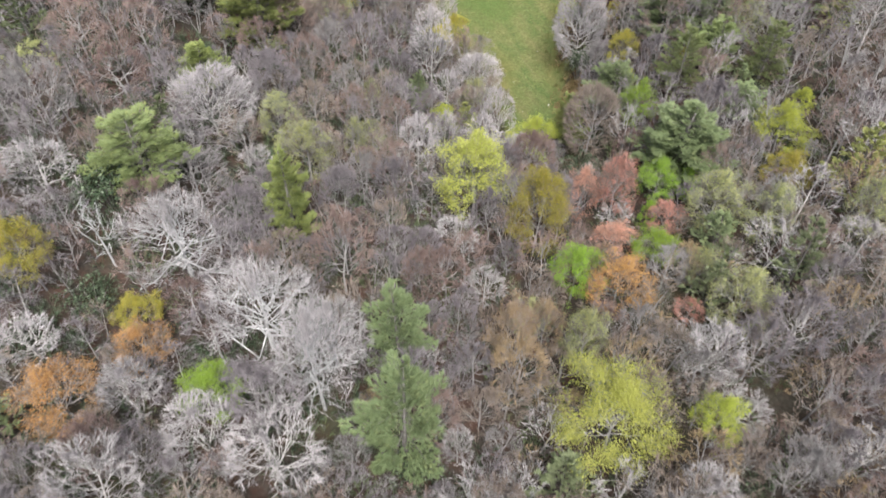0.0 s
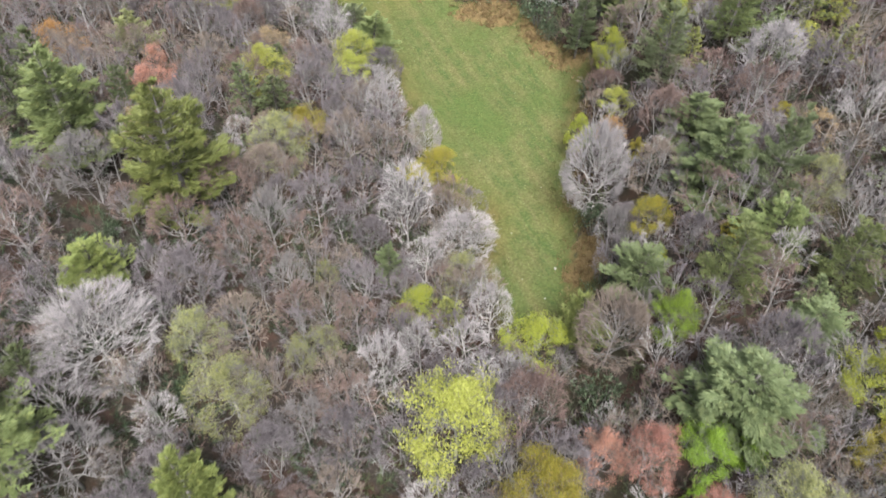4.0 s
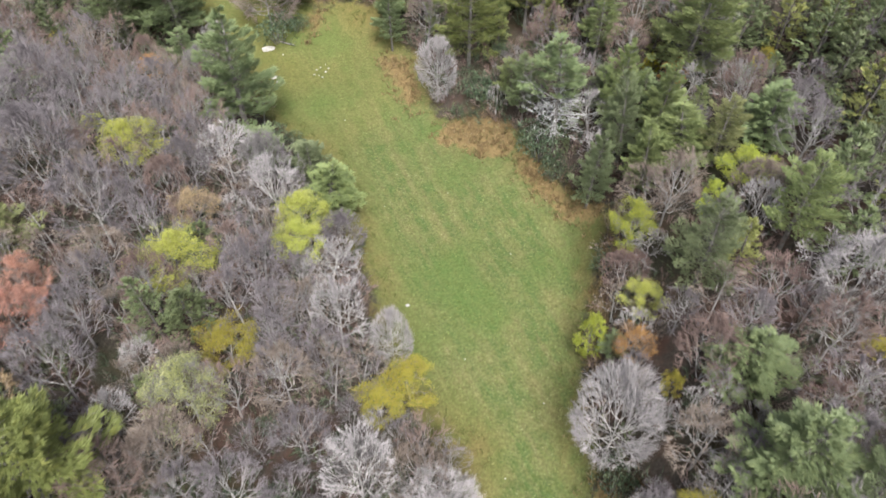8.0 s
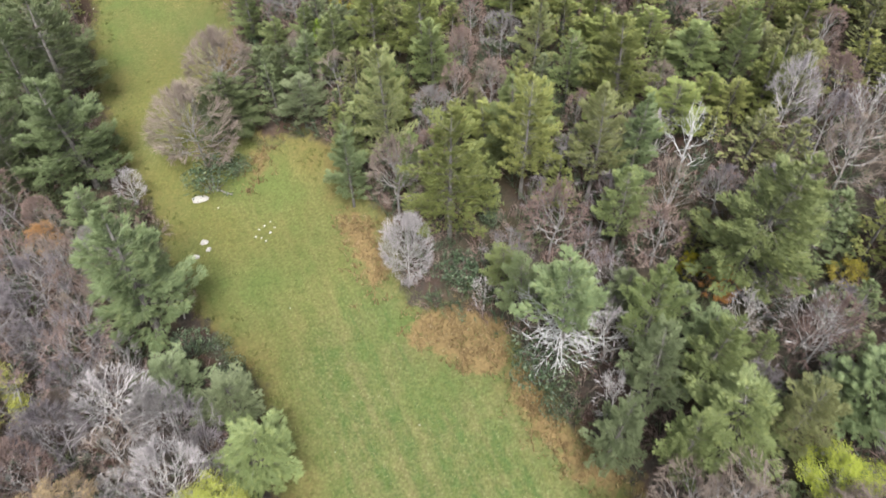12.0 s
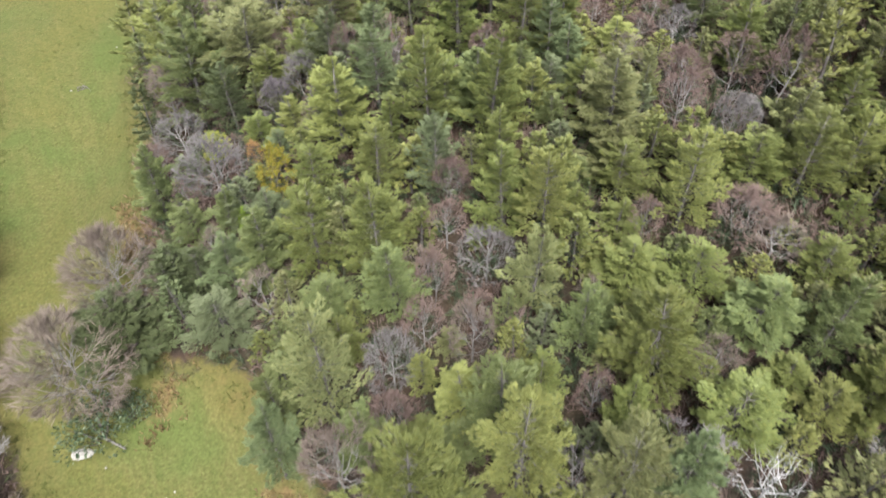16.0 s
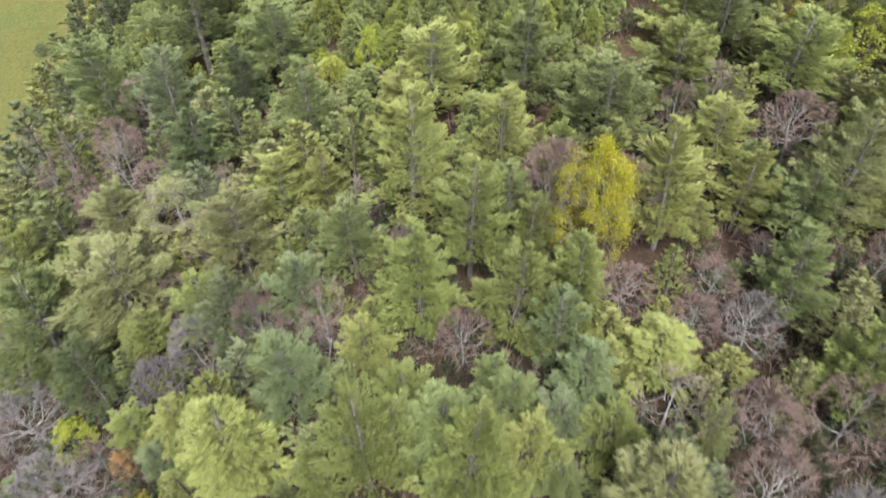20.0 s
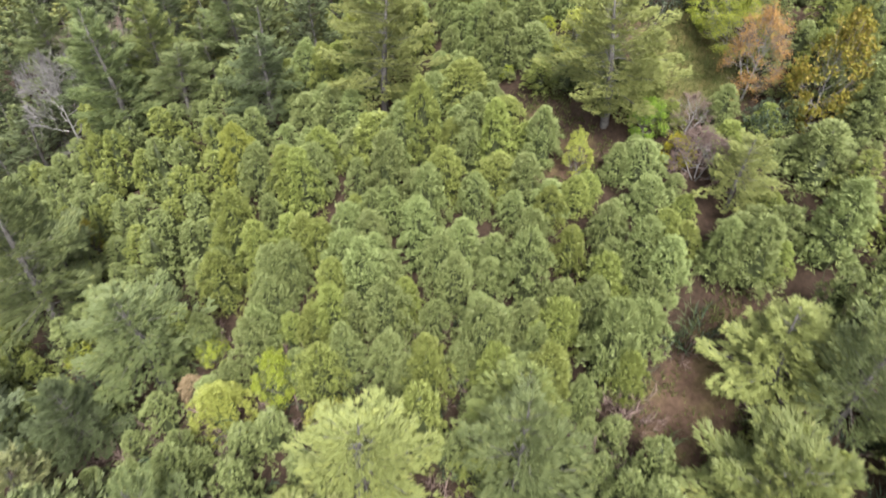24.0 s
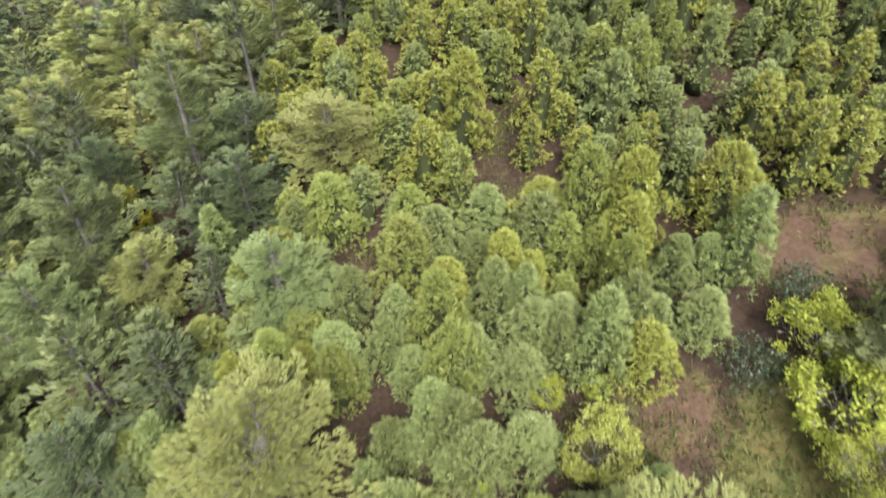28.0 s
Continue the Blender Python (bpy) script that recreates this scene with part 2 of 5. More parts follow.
def broadleaf(seed, tall=13.0, spread=3.4, fork=0.36, limbs=9, boughs=5, subs=5, twigs=17, bend=0.05, thick=1.0, leaves=0, leaf_size=0.2, stems=1, twig_width=0.035, lobes=0.13, low=-0.3, sides=3):
    """A broad-leaved tree: limbs fan out from the stem to a domed, lobed crown. Returns trunk wood, limb wood, twig blades and, if asked, leaves."""
    rng = random.Random(seed)
    trunk, bough, fine, foliage = Wood(), Wood(), Sprays(), Sprays()
    middle, high = Vector((0, 0, tall * 0.54)), tall * 0.45

    def dome(w, e):
        e = max(-0.9, min(0.999, e))
        r = 1 + lobes * 1.6 * noise.noise((math.cos(w) * 1.5 + seed, math.sin(w) * 1.5, e * 1.7))
        flat = math.sqrt(1 - e * e) * spread
        return middle + Vector((math.cos(w) * flat, math.sin(w) * flat, e * high)) * r

    def arc(p, q, sag, steps):
        c = p.lerp(q, 0.5) + Vector((0, 0, sag))
        pts = [p.lerp(c, i / steps).lerp(c.lerp(q, i / steps), i / steps) for i in range(steps + 1)]
        k = (q - p).length * bend
        return pts[:1] + [v + Vector((rng.gauss(0, k), rng.gauss(0, k), rng.gauss(0, k))) for v in pts[1:-1]] + pts[-1:]
    ends = []
    r0 = 0.0148 * tall * thick / math.sqrt(stems)
    for s in range(stems):
        lean = Vector((rng.gauss(0, 0.04), rng.gauss(0, 0.04), 1)) if stems == 1 else Vector((math.cos(s * 6.283 / stems) * 0.22, math.sin(s * 6.283 / stems) * 0.22, 1))
        stem = wander(rng, Vector((0, 0, -0.4)), lean.normalized(), tall * 0.8, 6, 0.04, 0.06)
        trunk.limb(stem, [r0 * (1 - 0.9 * k / 6) for k in range(7)], 6)
        count = max(4, limbs // stems)
        for k in range(count + 2):
            q = min(1.0, (k + 0.5) / count)
            w, e = k * 2.4 + rng.uniform(-0.3, 0.3) + s * 2.1, low + (1.02 - low) * q ** 0.75
            p, _ = along(stem, min(0.97, fork * 1.1 + (0.95 - fork * 1.1) * q * 0.85))
            line = arc(p, p.lerp(dome(w, e), 0.86), -0.05 * tall, 5)
            rl = r0 * 0.46 * (1.05 - 0.5 * q)
            bough.limb(line, [rl * (1 - 0.86 * j / 5) for j in range(6)], sides)
            for b in range(boughs):
                ub = 0.2 + 0.8 * (b + rng.random()) / boughs
                pb, _ = along(line, ub)
                wb, eb = w + rng.gauss(0, 0.36 / max(0.3, math.sqrt(max(0.0, 1 - e * e)))), e + rng.gauss(0, 0.2)
                bl = arc(pb, pb.lerp(dome(wb, eb), 0.86), -0.012 * tall, 2)
                rb = rl * 0.5 * (1.2 - 0.6 * ub)
                bough.limb(bl, [rb, rb * 0.65, rb * 0.25], sides)
                for c in range(subs):
                    pc, _ = along(bl, 0.25 + 0.75 * (c + rng.random()) / subs)
                    cl = arc(pc, pc.lerp(dome(wb + rng.gauss(0, 0.2), eb + rng.gauss(0, 0.13)), 0.92), 0, 2)
                    for j in range(2):
                        d = cl[j + 1] - cl[j]
                        fine.blade(cl[j], d.normalized(), d.length * 1.1, max(0.024, rb * 0.9), rng)
                    for _ in range(twigs):
                        pt, dt = along(cl, rng.uniform(0.15, 1.0))
                        out = (pt - middle).normalized()
                        td = (out * 0.5 + dt + Vector((rng.gauss(0, 0.27), rng.gauss(0, 0.27), 0.4 + rng.gauss(0, 0.24)))).normalized()
                        lt = rng.uniform(0.5, 1.0) * spread * 0.27
                        fine.blade(pt, td, lt, twig_width * rng.uniform(0.7, 1.4), rng)
                        ends.append(pt + td * lt * rng.uniform(0.1, 1.1))
    # leaves in clumps round the shoots, with gaps between
    for _ in range(leaves // 40):
        c, size = rng.choice(ends), spread * rng.uniform(0.06, 0.12)
        for _ in range(40):
            p = c + Vector((rng.gauss(0, size), rng.gauss(0, size), rng.gauss(0, size * 0.7)))
            s = leaf_size * rng.uniform(0.6, 1.4)
            foliage.blade(p, branch_off(rng, Vector((0, 0, 1)), rng.uniform(0.3, 1.9)), s, s * 0.8, rng, 0.8)
    return trunk, bough, fine, foliage


def pine(seed, tall=15.0, spread=3.4, bare=0.22, whorls=16, per=6, tufts=78, blades=8, needle=0.38, width=0.038, blunt=0.5, dead_low=False):
    """A white pine: a straight stem, whorls of boughs that sweep up at the tip, and on their outer part plumes of needle tufts with gaps between."""
    rng = random.Random(seed)
    trunk, bough, foliage = Wood(), Wood(), Sprays()
    stem = wander(rng, Vector((0, 0, -0.4)), Vector((0, 0, 1)), tall, 10, 0.012, 0.05)
    r0 = 0.014 * tall
    trunk.limb(stem, [r0 * (1 - 0.93 * k / 10) for k in range(11)], 6)
    bough.limb(stem, [r0 * 0.5 * (1 - 0.93 * k / 10) for k in range(11)], 3)
    for k in range(whorls):
        q = min(1, max(0, (k + rng.uniform(-0.3, 0.3)) / (whorls - 1)))
        u = bare + (0.985 - bare) * q
        reach = spread * (1 - q) ** blunt * rng.uniform(0.8, 1.12)
        if q < 0.22:
            reach *= 0.66 + 1.5 * q
        reach = max(reach, 0.35)
        for b in range(per if q < 0.85 else 4):
            p, _ = along(stem, min(u + rng.uniform(-0.016, 0.016), 0.99))
            w = b * 6.283 / per + k * 1.3 + rng.uniform(-0.4, 0.4)
            r = reach * rng.uniform(0.55, 1.2)
            out = Vector((math.cos(w), math.sin(w), 0.02 + 0.8 * q ** 1.4)).normalized()
            dead = dead_low and q < 0.45
            line = wander(rng, p, out, r * (0.72 if dead else 1), 4, 0.07, 0.09)
            rb = 0.006 + 0.0075 * r + 0.012 * dead
            bough.limb(line, [rb, rb * 0.8, rb * 0.6, rb * 0.4, rb * 0.2], 3)
            if dead:
                for _ in range(8):
                    pt, dt = along(line, rng.uniform(0.25, 1))
                    bough.limb([pt, pt + branch_off(rng, dt, 0.8) * r * 0.35], [rb * 0.5, rb * 0.1], 3)
                continue
            across = Vector((-math.sin(w), math.cos(w), 0))
            n = max(7, int(tufts * r / spread))
            for j in range(n):
                v = ((j + rng.random()) / n) ** 0.7
                pt, dt = along(line, 0.2 + 0.8 * v)
                off = rng.uniform(-1, 1)
                pt = pt + across * (off * r * 0.23 * (1.25 - 0.9 * v)) + Vector((0, 0, rng.uniform(-0.08, 0.2)))
                aim = (dt * 1.2 + across * (off * 0.6) + Vector((0, 0, 0.4 + 0.35 * q))).normalized()
                foliage.tuft(pt, aim, blades, needle, width, rng, 0.5)
    return trunk, bough, foliage


def young_conifer(seed, tall=4.4, spread=1.35, lobes=64, shoots=30, needle=0.22, width=0.036, point=0.6):
    """A close-grown young conifer, clothed to the ground: small rounded boughs heaped to a blunt cone, each bristling with short shoots."""
    rng = random.Random(seed)
    trunk, core, foliage = Wood(), Sprays(), Sprays()
    trunk.limb([Vector((0, 0, -0.3)), Vector((0, 0, tall * 0.5)), Vector((0, 0, tall * 0.93))], [0.07, 0.05, 0.012], 6)

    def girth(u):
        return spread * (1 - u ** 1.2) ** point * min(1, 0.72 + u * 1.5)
    # near-black shell behind the shoots, its colour standing in for shade between boughs
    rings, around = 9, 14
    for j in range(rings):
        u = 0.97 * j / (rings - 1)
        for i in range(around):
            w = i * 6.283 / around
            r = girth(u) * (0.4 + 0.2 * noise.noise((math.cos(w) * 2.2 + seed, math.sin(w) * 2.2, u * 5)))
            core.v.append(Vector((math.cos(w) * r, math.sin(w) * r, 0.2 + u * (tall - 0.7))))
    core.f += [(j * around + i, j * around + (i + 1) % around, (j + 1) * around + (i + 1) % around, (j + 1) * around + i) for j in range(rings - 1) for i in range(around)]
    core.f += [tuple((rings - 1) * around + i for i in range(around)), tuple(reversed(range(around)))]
    for k in range(lobes):
        u = (k + 0.5) / lobes
        w = k * 2.4 + rng.uniform(-0.3, 0.3)
        r = girth(u) * rng.uniform(0.45, 1.0) * (1 + 0.45 * noise.noise((math.cos(w) * 1.4 + seed, math.sin(w) * 1.4, u * 4)))
        size = spread * rng.uniform(0.13, 0.3) * (1.1 - 0.35 * u)
        c = Vector((math.cos(w) * r, math.sin(w) * r, 0.35 + u * (tall - 0.75)))
        for _ in range(shoots):
            d = Vector((rng.gauss(math.cos(w) * 0.5, 0.6), rng.gauss(math.sin(w) * 0.5, 0.6), rng.gauss(0.8, 0.55))).normalized()
            aim = (d + Vector((0, 0, 0.5)) + Vector((rng.gauss(0, 0.35), rng.gauss(0, 0.35), rng.gauss(0, 0.2)))).normalized()
            foliage.tuft(c + Vector((d.x, d.y, d.z * 1.1)) * size * rng.uniform(0.7, 1.0), aim, 4, needle, width, rng, 0.8)
    return trunk, core, foliage


def shrub(seed, tall=2.2, spread=2.0, leaves=900, size=0.2):
    """A dense rounded bush of broad leaves on many stems."""
    rng = random.Random(seed)
    wood, foliage = Wood(), Sprays()
    heads = []
    for k in range(11):
        w, r = k * 2.4, spread * 0.72 * math.sqrt((k + 0.3) / 11)
        head = Vector((math.cos(w) * r, math.sin(w) * r, tall * (0.78 - 0.4 * (r / spread) ** 2) * rng.uniform(0.8, 1.15)))
        heads.append((head, rng.uniform(0.36, 0.55) * spread * 0.75))
        wood.limb([Vector((head.x * 0.15, head.y * 0.15, -0.2)), head * 0.6, head], [0.05, 0.035, 0.01], 3)
    for _ in range(leaves):
        c, r = rng.choice(heads)
        d = Vector((rng.gauss(0, 1), rng.gauss(0, 1), rng.gauss(0.35, 1))).normalized()
        p = c + Vector((d.x * r, d.y * r, d.z * r * 0.85)) * rng.uniform(0.7, 1.0)
        p.z = max(p.z, 0.05)
        foliage.leaf(p, branch_off(rng, d, rng.uniform(0.3, 1.3)), size * rng.uniform(0.7, 1.3), size * 0.5, rng)
    return wood, foliage


def brush(seed, tall=1.8, spread=1.7, stems=8, twigs=15):
    """A low thicket of bare arching stems."""
    rng = random.Random(seed)
    fine = Sprays()
    for k in range(stems):
        w = rng.uniform(0, 6.283)
        out = Vector((math.cos(w) * 0.6, math.sin(w) * 0.6, 1)).normalized()
        line = wander(rng, Vector((math.cos(w) * 0.4, math.sin(w) * 0.4, -0.1)), out, tall * rng.uniform(0.8, 1.3), 3, 0.15, -0.06)
        for j in range(3):
            fine.blade(line[j], (line[j + 1] - line[j]).normalized(), tall * 0.42, 0.06, rng)
        for _ in range(twigs):
            p, d = along(line, rng.uniform(0.2, 1))
            fine.blade(p, branch_off(rng, d, rng.uniform(0.3, 1.0)), spread * rng.uniform(0.3, 0.6), 0.065, rng)
    return fine


# ---- the ground: one sheet, meadow in the valley, leaf litter under the woods ----
MEADOW = [(2.0, 77.5), (0.2, 85.5), (-1.2, 95), (-5.2, 97), (-8.4, 101.5), (-10.3, 105), (-13, 113), (-15.8, 118.5), (-22, 131.5), (-29, 137.5),
          (-34, 140.8), (-38, 149.5), (-44, 156), (-49, 162), (-53.5, 170.3), (-58.5, 180), (-62.5, 190), (-70, 205), (-95, 240), (-95, 300),
          (-62, 275), (-57, 246), (-55, 231), (-53, 215), (-49.5, 209), (-47.5, 200), (-41, 187.5), (-37, 177), (-33, 164.5), (-29, 160),
          (-25.5, 161.2), (-20.5, 158.5), (-16.8, 154), (-13, 149.5), (-9.6, 142), (-5, 138), (0.6, 136), (3, 131.4), (7.8, 126.5), (11.5, 121.6),
          (10.7, 117.1), (9.5, 106.6), (8.5, 98.8), (10.1, 92), (10.8, 85), (8.8, 78.4)]
LAWNS = [[(10.5, 238.4), (12.8, 238.7), (14.6, 234), (13.6, 228.5), (9.2, 228.5), (8.6, 232), (9.4, 235.6)], [(-1.6, 249.5), (-1.5, 254.6), (-0.5, 254.6), (-0.4, 251.8), (0.2, 249.8), (1.8, 248.6), (1.6, 247.4), (-1.2, 247.6)],
         [(-23, 244.9), (-21, 246), (-18.4, 246.4), (-17.2, 244), (-20, 242.4), (-22, 243)], [(3.4, 236.4), (4.6, 237.2), (7, 236.5), (6, 233.5), (3, 233.6)]]
SOIL = [[(10.8, 245), (13.2, 246.6), (17.4, 246.6), (18.6, 245), (16.6, 242.8), (14.7, 240.7), (13.2, 240.6), (11.4, 243)], [(6.6, 208), (7.6, 210.2), (10, 213.4), (12.6, 216.2), (14.4, 215.6), (13.6, 213.4), (12, 211), (11.2, 208), (9, 206)],
        [(-0.6, 254.6), (0.6, 256.4), (1.6, 255.4), (0.4, 254.2)], [(-8.6, 243), (-7.8, 246), (-7, 245.6), (-7.4, 242.6)], [(4.6, 237), (8.4, 238), (9.6, 236.4), (8, 234), (6.2, 235)],
        [(1.4, 224.2), (3.1, 223.5), (5.5, 225.4), (5.3, 227.3), (3.3, 228.7), (2.8, 227), (2.4, 225.6)], [(0.5, 230.9), (2.2, 231.2), (3.1, 230.1), (3, 228.3), (1.3, 228.4)],
        [(-8.8, 234.6), (-5.4, 235.2), (-5.8, 233.4), (-8.5, 233.1)]]
BRACKEN = [[(-8.8, 139.8), (-4.5, 140.5), (1.0, 138), (1.2, 133), (-1.5, 133.5), (-5, 136.5), (-8, 137)], [(7.5, 127.5), (11.8, 123.2), (12.5, 121), (9.6, 122.4), (2.5, 130), (3, 133)],
           [(9, 83), (12.5, 85), (12.5, 92.5), (9.6, 91), (8.6, 87)], [(-31, 158.4), (-29.6, 160.6), (-27.2, 159.8), (-28, 157), (-29.6, 155.4)], [(-14.6, 150.5), (-10.8, 143.5), (-13, 141.5), (-17.5, 150.5)],
           [(9.6, 97), (10.6, 98), (11.6, 107), (12.8, 118), (11.9, 118), (10.6, 108)], [(-40, 178), (-36, 170), (-32, 166), (-34, 175)]]


def soft(ds, width):
    return min(1.0, max(0.0, 0.5 + ds / width))


def ground_sheet():
    xs = [-2000, -700, -260] + list(np.arange(-100, 100.01, 1.25)) + [260, 700, 2000]
    ys = [-2000, -600, -160] + list(np.arange(-40, 300.01, 1.25)) + [480, 900, 2200]
    verts, marks = [], {"meadow": [], "soil": [], "bracken": [], "dry": [], "tan": [], "fringe": []}
    for y in ys:
        for x in xs:
            rough = 0.16 * noise.noise((x * 0.23, y * 0.23, 0)) + 0.07 * noise.noise((x * 0.7, y * 0.7, 3))
            verts.append((x, y, land(x, y) + rough))
            near = -100 < x < 100 and 70 < y < 305
            wob = 2.2 * noise.noise((x * 0.13, y * 0.13, 7)) + 1.4 * noise.noise((x * 0.45, y * 0.45, 1))
            marks["meadow"].append(max(soft(edge_distance(x, y, MEADOW) + 1.0 + wob * 0.7, 5.5), max(soft(edge_distance(x, y, r) + wob * 0.5, 4.0) for r in LAWNS)) if near else 0.0)
            marks["soil"].append(max(soft(edge_distance(x, y, r) + wob * 0.4, 4.0) for r in SOIL) if near else 0.0)
            marks["bracken"].append(max(soft(edge_distance(x, y, r) + wob * 0.5, 4.0) for r in BRACKEN) if near else 0.0)
            marks["fringe"].append(soft(0.9 - edge_distance(x, y, MEADOW) + wob, 3.6) if near else 0.0)
            marks["dry"].append(soft(y - 168 + 6 * noise.noise((x * 0.05, y * 0.05, 5)), 50))
            along_edge = 0.6 * soft(4.5 - (x + 5 + (y - 97) * 0.5) + 6 * noise.noise((x * 0.1, y * 0.1, 11)), 5) if y > 88 else 0
            marks["tan"].append(0.0 if y > 200 and x > -30 else max(along_edge, soft(y - 152 - (x + 14) * 1.6 + 14 * noise.noise((x * 0.07, y * 0.07, 9)), 44)))
    w = len(xs)
    faces = [(j * w + i, j * w + i + 1, j * w + w + i + 1, j * w + w + i) for j in range(len(ys) - 1) for i in range(w - 1)]
    me = mesh_of("ground", verts, faces, ground_material())
    for key, values in marks.items():
        me.attributes.new(key, "FLOAT", "POINT").data.foreach_set("value", np.array(values, dtype=np.float32))
    me.polygons.foreach_set("use_smooth", [True] * len(me.polygons))
    return tagged(new("ground", me), "uneven valley ground, mown green meadow among brown leaf litter", "ground", kind="structure")


def ground_material():
    m, n, l, b = material("meadow_and_leaf_litter", 0.95, 0.1)
    at = n.new("ShaderNodeTexCoord").outputs["Object"]
    fine, mid, wide = noise_at(n, l, 3.5, 6, 0.7, at), noise_at(n, l, 0.55, 5, 0.6, at), noise_at(n, l, 0.075, 4, 0.55, at)

    ragged = noise_at(n, l, 1.1, 6, 0.7, at)

    def mask(name):
        """A border that frays: the stored distance, shifted by fine noise and sharpened."""
        a, m1, m2 = n.new("ShaderNodeAttribute"), n.new("ShaderNodeMath"), n.new("ShaderNodeMapRange")
        a.attribute_name = name
        m1.operation = "ADD"
        l.new(a.outputs["Fac"], m1.inputs[0])
        l.new(ragged, m1.inputs[1])
        m2.inputs["From Min"].default_value, m2.inputs["From Max"].default_value = 0.88, 1.12
        l.new(m1.outputs[0], m2.inputs["Value"])
        return m2.outputs[0]

    def colours(fac, stops):
        r = ramp(n, stops)
        l.new(fac, r.inputs[0])
        return r.outputs[0]
    litter = colours(fine, [(0.28, (0.013, 0.011, 0.009)), (0.5, (0.026, 0.022, 0.019)), (0.72, (0.050, 0.043, 0.037))])
    litter = mixed(n, l, colours(mid, [(0.45, (0, 0, 0)), (0.65, (1, 1, 1))]), litter, (0.038, 0.023, 0.018))
    litter = mixed(n, l, colours(wide, [(0.5, (0, 0, 0)), (0.62, (0.5, 0.5, 0.5))]), litter, (0.025, 0.029, 0.013))
    hill = n.new("ShaderNodeAttribute")
    hill.attribute_name = "dry"
    litter = mixed(n, l, hill.outputs["Fac"], litter, colours(fine, [(0.3, (0.016, 0.011, 0.008)), (0.7, (0.046, 0.031, 0.023))]))
    grass = colours(fine, [(0.3, (0.020, 0.034, 0.011)), (0.5, (0.035, 0.054, 0.017)), (0.72, (0.060, 0.082, 0.028))])
    straw = colours(fine, [(0.3, (0.060, 0.055, 0.023)), (0.7, (0.122, 0.108, 0.050))])
    grass = mixed(n, l, colours(mid, [(0.42, (0, 0, 0)), (0.66, (0.45, 0.45, 0.45))]), grass, straw)
    # long mowing stripes: noise drawn out along the valley
    turn = n.new("ShaderNodeMapping")
    turn.vector_type = "TEXTURE"
    turn.inputs["Rotation"].default_value = (0, 0, radians(31))
    turn.inputs["Scale"].default_value = (1.7, 19, 3)
    l.new(at, turn.inputs["Vector"])
    stripe = noise_at(n, l, 1.0, 6, 0.62, turn.outputs[0])
    grass = mixed(n, l, colours(stripe, [(0.44, (0, 0, 0)), (0.66, (0.55, 0.55, 0.55))]), grass, straw)
    # narrower ruts and tracks along the same line
    rut = n.new("ShaderNodeMapping")
    rut.vector_type = "TEXTURE"
    rut.inputs["Rotation"].default_value = (0, 0, radians(29))
    rut.inputs["Scale"].default_value = (0.7, 16, 2)
    l.new(at, rut.inputs["Vector"])
    worn = noise_at(n, l, 1.0, 5, 0.65, rut.outputs[0])
    grass = mixed(n, l, colours(worn, [(0.5, (0, 0, 0)), (0.68, (0.5, 0.5, 0.5))]), grass, colours(fine, [(0.3, (0.040, 0.037, 0.016)), (0.7, (0.105, 0.092, 0.046))]))
    speck = noise_at(n, l, 3.4, 3, 0.75, at)
    grass = mixed(n, l, colours(speck, [(0.6, (0, 0, 0)), (0.72, (0.75, 0.75, 0.75))]), grass, (0.13, 0.125, 0.07))
    lush = colours(fine, [(0.3, (0.027, 0.047, 0.012)), (0.7, (0.052, 0.079, 0.023))])
    grass = mixed(n, l, colours(wide, [(0.36, (0.75, 0.75, 0.75)), (0.5, (0, 0, 0))]), grass, lush)
    dry = mixed(n, l, 0.28, colours(fine, [(0.3, (0.044, 0.045, 0.010)), (0.7, (0.078, 0.076, 0.018))]), straw)
    patchy = n.new("ShaderNodeMath")
    patchy.operation = "MULTIPLY"
    far = n.new("ShaderNodeAttribute")
    far.attribute_name = "tan"
    l.new(far.outputs["Fac"], patchy.inputs[0])
    l.new(colours(wide, [(0.38, (0.25, 0.25, 0.25)), (0.6, (0.75, 0.75, 0.75))]), patchy.inputs[1])
    grass = mixed(n, l, patchy.outputs[0], grass, dry)
    tuft = noise_at(n, l, 1.7, 5, 0.7, at)
    grass = mixed(n, l, colours(tuft, [(0.4, (0.55, 0.55, 0.55)), (0.52, (0, 0, 0))]), grass, colours(fine, [(0.3, (0.026, 0.036, 0.010)), (0.7, (0.060, 0.072, 0.022))]))
    earth = colours(fine, [(0.3, (0.034, 0.022, 0.015)), (0.7, (0.080, 0.052, 0.037))])
    earth = mixed(n, l, colours(mid, [(0.47, (0, 0, 0)), (0.66, (0.7, 0.7, 0.7))]), earth, colours(fine, [(0.3, (0.045, 0.042, 0.016)), (0.7, (0.10, 0.085, 0.035))]))
    fern = colours(fine, [(0.3, (0.058, 0.041, 0.019)), (0.7, (0.126, 0.092, 0.044))])
    edge = n.new("ShaderNodeAttribute")
    edge.attribute_name = "fringe"
    frayed = n.new("ShaderNodeMath")
    frayed.operation = "MULTIPLY"
    l.new(edge.outputs["Fac"], frayed.inputs[0])
    l.new(colours(mid, [(0.34, (0.15, 0.15, 0.15)), (0.62, (0.75, 0.75, 0.75))]), frayed.inputs[1])
    grass = mixed(n, l, frayed.outputs[0], grass, colours(fine, [(0.3, (0.045, 0.036, 0.014)), (0.7, (0.098, 0.076, 0.031))]))
    c = mixed(n, l, mask("meadow"), litter, grass)
    c = mixed(n, l, mask("soil"), c, earth)
    c = mixed(n, l, mask("bracken"), c, fern)
    l.new(c, b.inputs["Base Color"])
    bump = n.new("ShaderNodeBump")
